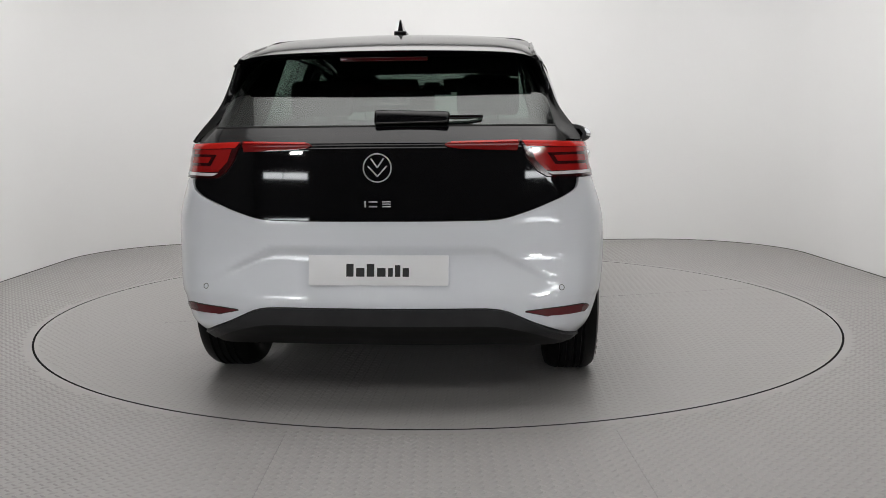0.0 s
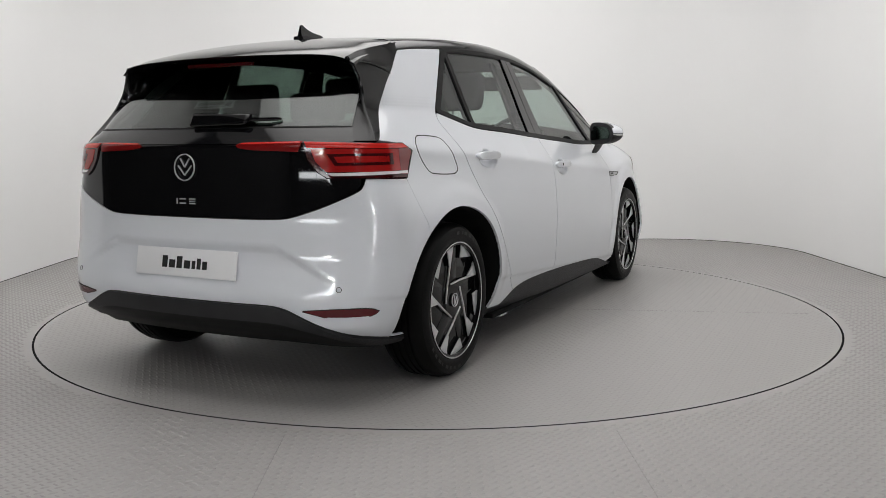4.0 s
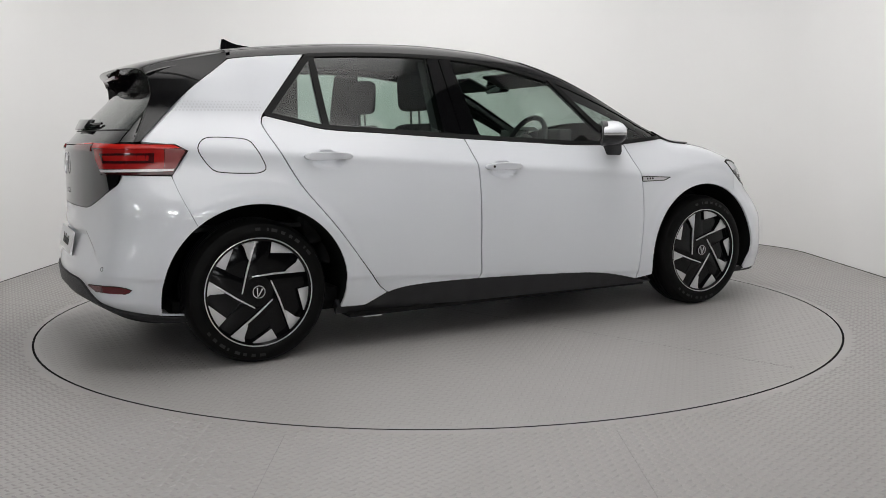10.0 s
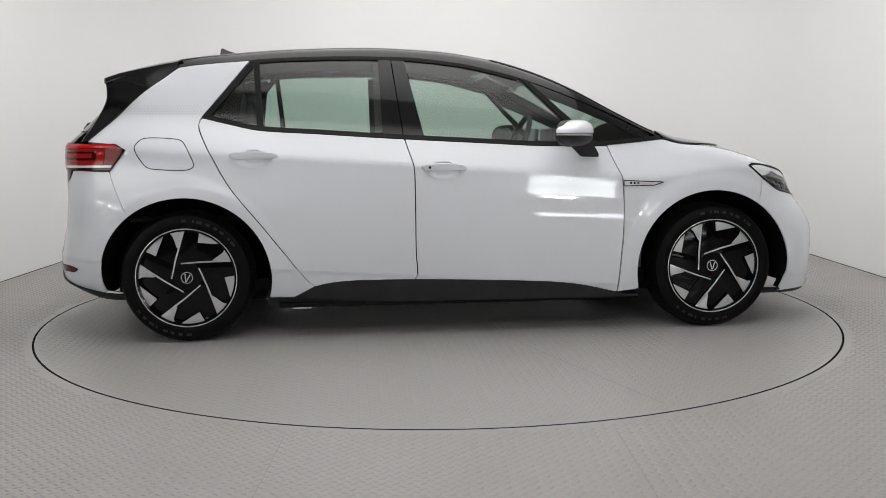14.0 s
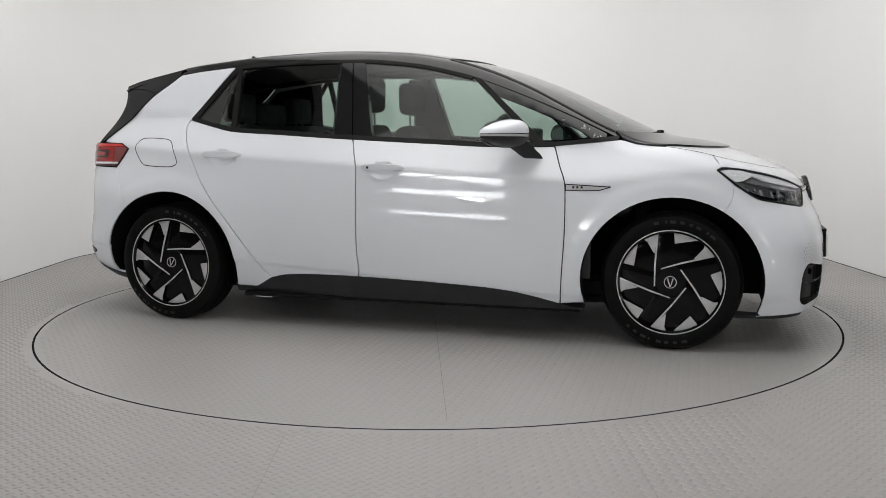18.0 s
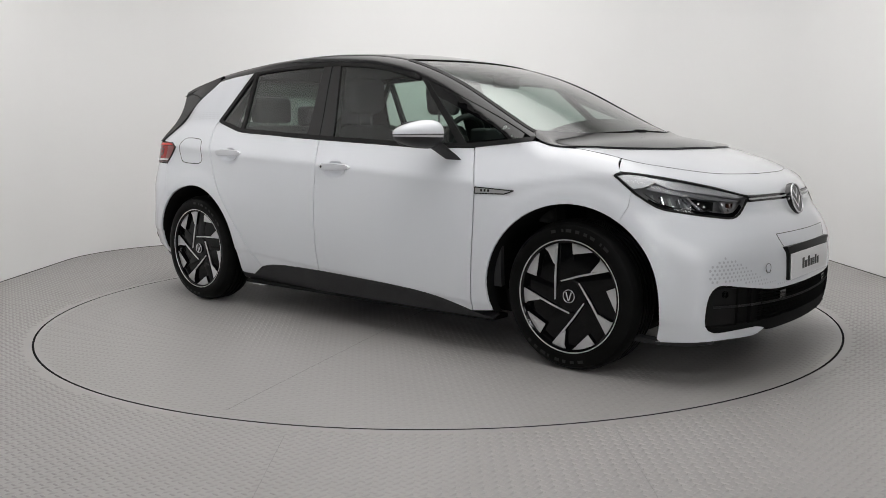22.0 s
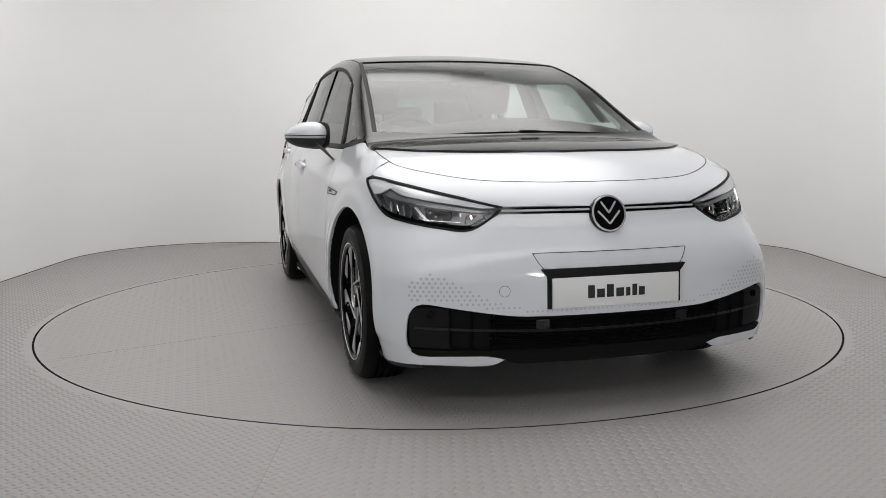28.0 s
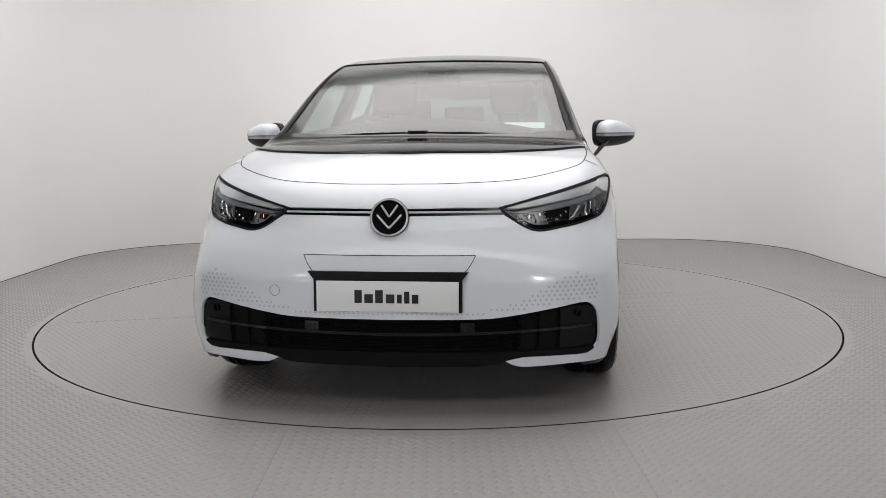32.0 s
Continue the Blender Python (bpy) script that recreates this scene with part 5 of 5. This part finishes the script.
def make_seat(y):
    s = empty("front_seat", car)
    part("cushion", soft_box(-.22, .30, y - .25, y + .25, .40, .58, .06), CLOTH, s)
    part("backrest", pillow(soft_box(-.26, -.13, y - .245, y + .245, .52, 1.155, .06, lean(14, -.2, .55)), .52, 1.155, y, -.22, 1.1), CLOTH, s, "dark cloth backrest with rounded shoulders")
    part("headrest", pillow(soft_box(-.385, -.275, y - .145, y + .145, 1.175, 1.385, .052), 1.175, 1.385, y, .16, .6), HEADREST, s, "gray cloth headrest on two posts")
    for k in (-.05, .05):
        part("headrest_post", tube([(-.325, y + k, 1.08), (-.33, y + k, 1.22)], .006), STEEL, s)


make_seat(-.37)
make_seat(.37)
rb = empty("rear_bench", car)
part("cushion", soft_box(-1.0, -.52, -.66, .66, .40, .58, .06), CLOTH, rb)
part("backrest", soft_box(-1.08, -.95, -.66, .66, .52, 1.13, .05, lean(14, -1.0, .55)), CLOTH, rb)
for y in (-.39, 0, .39):
    part("headrest", soft_box(-1.215, -1.125, y - .145, y + .145, 1.13 if y else 1.11, 1.30 if y else 1.25, .04), HEADREST, rb, "dark cloth headrest")
    for k in (-.05, .05):
        part("headrest_post", tube([(-1.15, y + k, 1.04), (-1.17, y + k, 1.17)], .006), STEEL, rb)
part("parcel_shelf", soft_box(-1.92, -1.20, -.60, .60, 1.00, 1.02, .008), CABIN, car)
part("dashboard", soft_box(.62, 1.24, -.66, .66, .62, .965, .07, lambda x, y, z: (x - .12 * y * y, y, z + .03 * (x < .9))), CABIN, car, "dark gray dashboard")
part("instrument_pod", soft_box(.56, .66, -.50, -.27, .96, 1.075, .02), CABIN, car)
part("display", soft_box(.55, .575, -.15, .14, .93, 1.075, .008, lean(-10, .56, 1.0)), BLACK, car, "black centre touch screen")
part("centre_console", soft_box(-.1, .62, -.12, .12, .35, .60, .04), CABIN, car)
sw = empty("steering_wheel", car)
sw.matrix_basis = pose(.40, -.38, .975, 0, -68, 0)
n = 32
ring = [(.18 * math.cos(2 * math.pi * k / n), .185 * math.sin(2 * math.pi * k / n), 0) for k in range(n + 1)]
part("wheel_rim", tube(ring, .016, 10), CABIN, sw)
part("wheel_boss", ball((0, 0, .01), (.07, .085, .03)), CABIN, sw)
for a in (0, 180, 270):
    part("wheel_spoke", tube([(0, 0, .005), (.175 * math.sin(radians(a)), .175 * math.cos(radians(a)), 0)], .014), CABIN, sw)
part("steering_column", tube([(.42, -.38, .97), (.70, -.38, .86)], .045, 12), CABIN, car)
iv = part("rear_view_mirror", soft_box(.43, .455, -.125, .115, 1.305, 1.37, .012), BLACK, car, "black interior mirror")
part("mirror_face", box(.4265, .4295, -.115, .105, 1.312, 1.363, .002), MIRROR, iv)
part("sensor_pod", soft_box(.40, .52, -.05, .05, 1.36, 1.385, .01), DARK, car)
for y in (-.32, .32):
    part("sun_visor", soft_box(.30, .47, y - .24, y + .24, 1.385, 1.40, .006, lean(-24, .30, 1.42)), LINER, car)
# headliner and inner pillars follow the roof
hl = [(x, -float(ROOF_Y(x)) + .02) for x in np.linspace(-1.45, .24, 20)]
panel("headliner", "top", hl + [(x, -y) for x, y in hl[::-1]], LINER, car, "gray headliner", lift=-.035, depth=.004, back=True, step_m=.08)
for x0, x1, z0, z1 in ((-.40, -.31, 1.03, 1.44),):
    panel("inner_pillar", "side", [(x0 - .02, z1), (x0 + .13, z1), (x0 + .23, z0), (x0 - .01, z0)], CABIN, car, mirror=True, lift=-.05, depth=.01, back=True)
panel("inner_rear_pillar", "side", [(-1.13, 1.10), (-1.08, 1.425), (-1.42, 1.37), (-1.70, 1.12), (-1.74, 1.06), (-1.2, 1.06)], DARK, car, mirror=True, lift=-.035, depth=.01, back=True)
panel("door_lining", "side", along(BELT, -1.2, 1.0, 30, dz=-.01) + [(1.0, .32), (-.9, .32)], CABIN, car, mirror=True, lift=-.07, depth=.03, back=True, step_m=.06)
panel("tailgate_lining", "tail", [(-.62, .75), (.62, .75), (.62, 1.06), (-.62, 1.06)], CABIN, car, lift=-.05, depth=.01, back=True)
part("bulkhead", soft_box(1.2, 1.26, -.68, .68, .3, .97, .02), DARK, car)
part("boot_floor", box(-1.9, -1.0, -.62, .62, .60, .62), CABIN, car)
# stickers on the glass
def sticker(name, c, nrm, w, h, spans):
    e = empty(name, car)
    e.matrix_basis = Matrix.Translation(c) @ Vector(nrm).to_track_quat("-Y", "Z").to_matrix().to_4x4()
    part("card", box(-w / 2, w / 2, 0, .0015, -h / 2, h / 2), PAPER, e, "white paper card with dark bars", smooth=False)
    bars(e, spans, -.0002, INK)


sticker("window_sticker", (-1.898, .0, 1.172), (-.72, 0, .69), .205, .044, [(-.085 + k * .019, -.072 + k * .019, -.004, .012) for k in range(7)] + [(-.085, .0, -.017, -.012), (.060, .088, -.012, .014)])
sticker("screen_label", (1.02, .475, 1.085), (.5, 0, .86), .19, .055, [])

# ---- tread lugs of floor and turntable ----
LUG_PITCH = .042


def lugs(places, turns, name, parent, label, Hh=.0034):
    """Small raised lens-shaped lugs, joined."""
    P = np.asarray(places)
    n = len(P)
    L, Wd = .0175, .005
    base = np.array([(-L, 0, 0), (-L * .45, -Wd, 0), (L * .45, -Wd, 0), (L, 0, 0), (L * .45, Wd, 0), (-L * .45, Wd, 0), (-L * .55, 0, Hh), (L * .55, 0, Hh)])
    c, s = np.cos(turns), np.sin(turns)
    V = np.empty((n, 8, 3))
    V[:, :, 0] = P[:, None, 0] + c[:, None] * base[None, :, 0] - s[:, None] * base[None, :, 1]
    V[:, :, 1] = P[:, None, 1] + s[:, None] * base[None, :, 0] + c[:, None] * base[None, :, 1]
    V[:, :, 2] = base[None, :, 2] + .0004
    tri = np.array([(0, 1, 6), (1, 2, 7), (1, 7, 6), (2, 3, 7), (3, 4, 7), (4, 5, 6), (4, 6, 7), (5, 0, 6)])
    Fc = (tri[None] + 8 * np.arange(n)[:, None, None]).reshape(-1, 3)
    me = bpy.data.meshes.new(name)
    V = V.reshape(-1, 3)
    me.vertices.add(len(V))
    me.vertices.foreach_set("co", V.ravel())
    me.loops.add(Fc.size)
    me.loops.foreach_set("vertex_index", Fc.ravel().astype(np.int32))
    me.polygons.add(len(Fc))
    me.polygons.foreach_set("loop_start", np.arange(0, Fc.size, 3, dtype=np.int32))
    me.update(calc_edges=True)
    me.materials.append(FLOOR)
    ob = new(name, me)
    if parent is not None:
        ob.parent = parent
    tagged(ob, label, kind="stuff")
    return ob


def lug_grid(x0, x1, y0, y1, angle=0.0):
    nx, ny = int((x1 - x0) / LUG_PITCH), int((y1 - y0) / (LUG_PITCH * .5))
    i, j = np.meshgrid(np.arange(nx), np.arange(ny), indexing="ij")
    x = x0 + (i + .5 * (j % 2)) * LUG_PITCH
    y = y0 + j * LUG_PITCH * .5
    t = np.where(j % 2 == 0, radians(38), radians(-38))
    return np.stack([x.ravel(), y.ravel()], 1), t.ravel()


P, T = lug_grid(-3.2, 3.2, -4.6, 3.25)
r = np.hypot(P[:, 0], P[:, 1])
edge = np.hypot(np.clip(np.abs(P[:, 0]) - (RX - RC), 0, None), np.clip(P[:, 1] - (RY_BACK - RC), 0, None)) < RC - .03
keep = (r > DISC_R + .05) & edge
tagged(lugs(P[keep], T[keep], "floor_tread", None, "raised tread lugs of the gray steel floor"), category="floor tread")
keep = r < DISC_R - .03
lugs(P[keep], T[keep] + radians(20), "tread", turntable, "raised tread lugs of the turntable plate", .0017)
# plate joints
for x in (-.545, .625):
    tagged(part("floor_joint", box(x - .0007, x + .0007, -4.6, -DISC_R - .03, .0003, .0012), PLATE_JOINT, None, smooth=False), "thin gray joint between floor plates", "joint", kind="structure")
bm = box(-1.9, 1.9, -.0012, .0012, .0003, .0010)
bmesh.ops.transform(bm, matrix=pose(.06, -.28, 0, 0, 0, 108.8), verts=bm.verts)
part("plate_joint", bm, PLATE_JOINT, turntable, smooth=False)


# ---- small parts go under the part that carries them ----
def nest(parents, *names, rule=None):
    for ob in list(car.children):
        if ob.type == "MESH" and ob.name.split(".")[0] in names:
            co = np.array([v.co for v in ob.data.vertices])
            mid = co.mean(axis=0)
            if rule and not rule(mid):
                continue
            ob.parent = parents[1 if mid[1] > .02 and len(parents) > 1 else 0]


for door, pane, ahead in ((front_door, "front_door_glass", 1), (rear_door, "rear_door_glass", -1)):
    nest(door, "door_handle", rule=lambda m: (m[0] > -.5) == (ahead > 0))
    nest(door, pane)
nest(headlamp_back, "lamp_tip", "light_blade", "lamp_trim", "lamp_end", "lamp_shade", "side_reflector", "reflector_facet", "lamp_fin", "lamp_line", "lamp_base", "headlamp_cover", "headlamp_seal")
nest(tail_lamp, "lamp_core", "lamp_side", "lamp_frame", "lamp_bar", "lamp_band", "reversing_bar", "lamp_seal")
nest(intake, "intake_bar", "intake_slat", "intake_rib", "intake_end", "radar_pod")
nest(tailgate, "tailgate_lamp", "tailgate_lamp_edge", "tailgate_ledge", "tailgate_line", "tailgate_lip", "rear_window")
nest(quarter, "charging_flap", "quarter_glass")

# ---- turning ----
def motions():
    rows = [(0, 85.63), (2, 74.19), (4, 62.78), (6, 51.37), (8, 39.95), (10, 28.51), (12, 17.06), (14, 5.61), (16, -5.82), (18, -17.23),
            (20, -28.6), (22, -39.93), (24, -51.23), (26, -62.52), (28, -73.82), (30, -85.19), (32, -96.69)]
    walk(turntable, [(t, pose(0, 0, 0, 0, 0, a)) for t, a in rows])
    walk(car, [(t, pose(0, 0, 0, 0, 0, a) @ pose(OFF[0], OFF[1], .0015)) for t, a in rows])


motions()
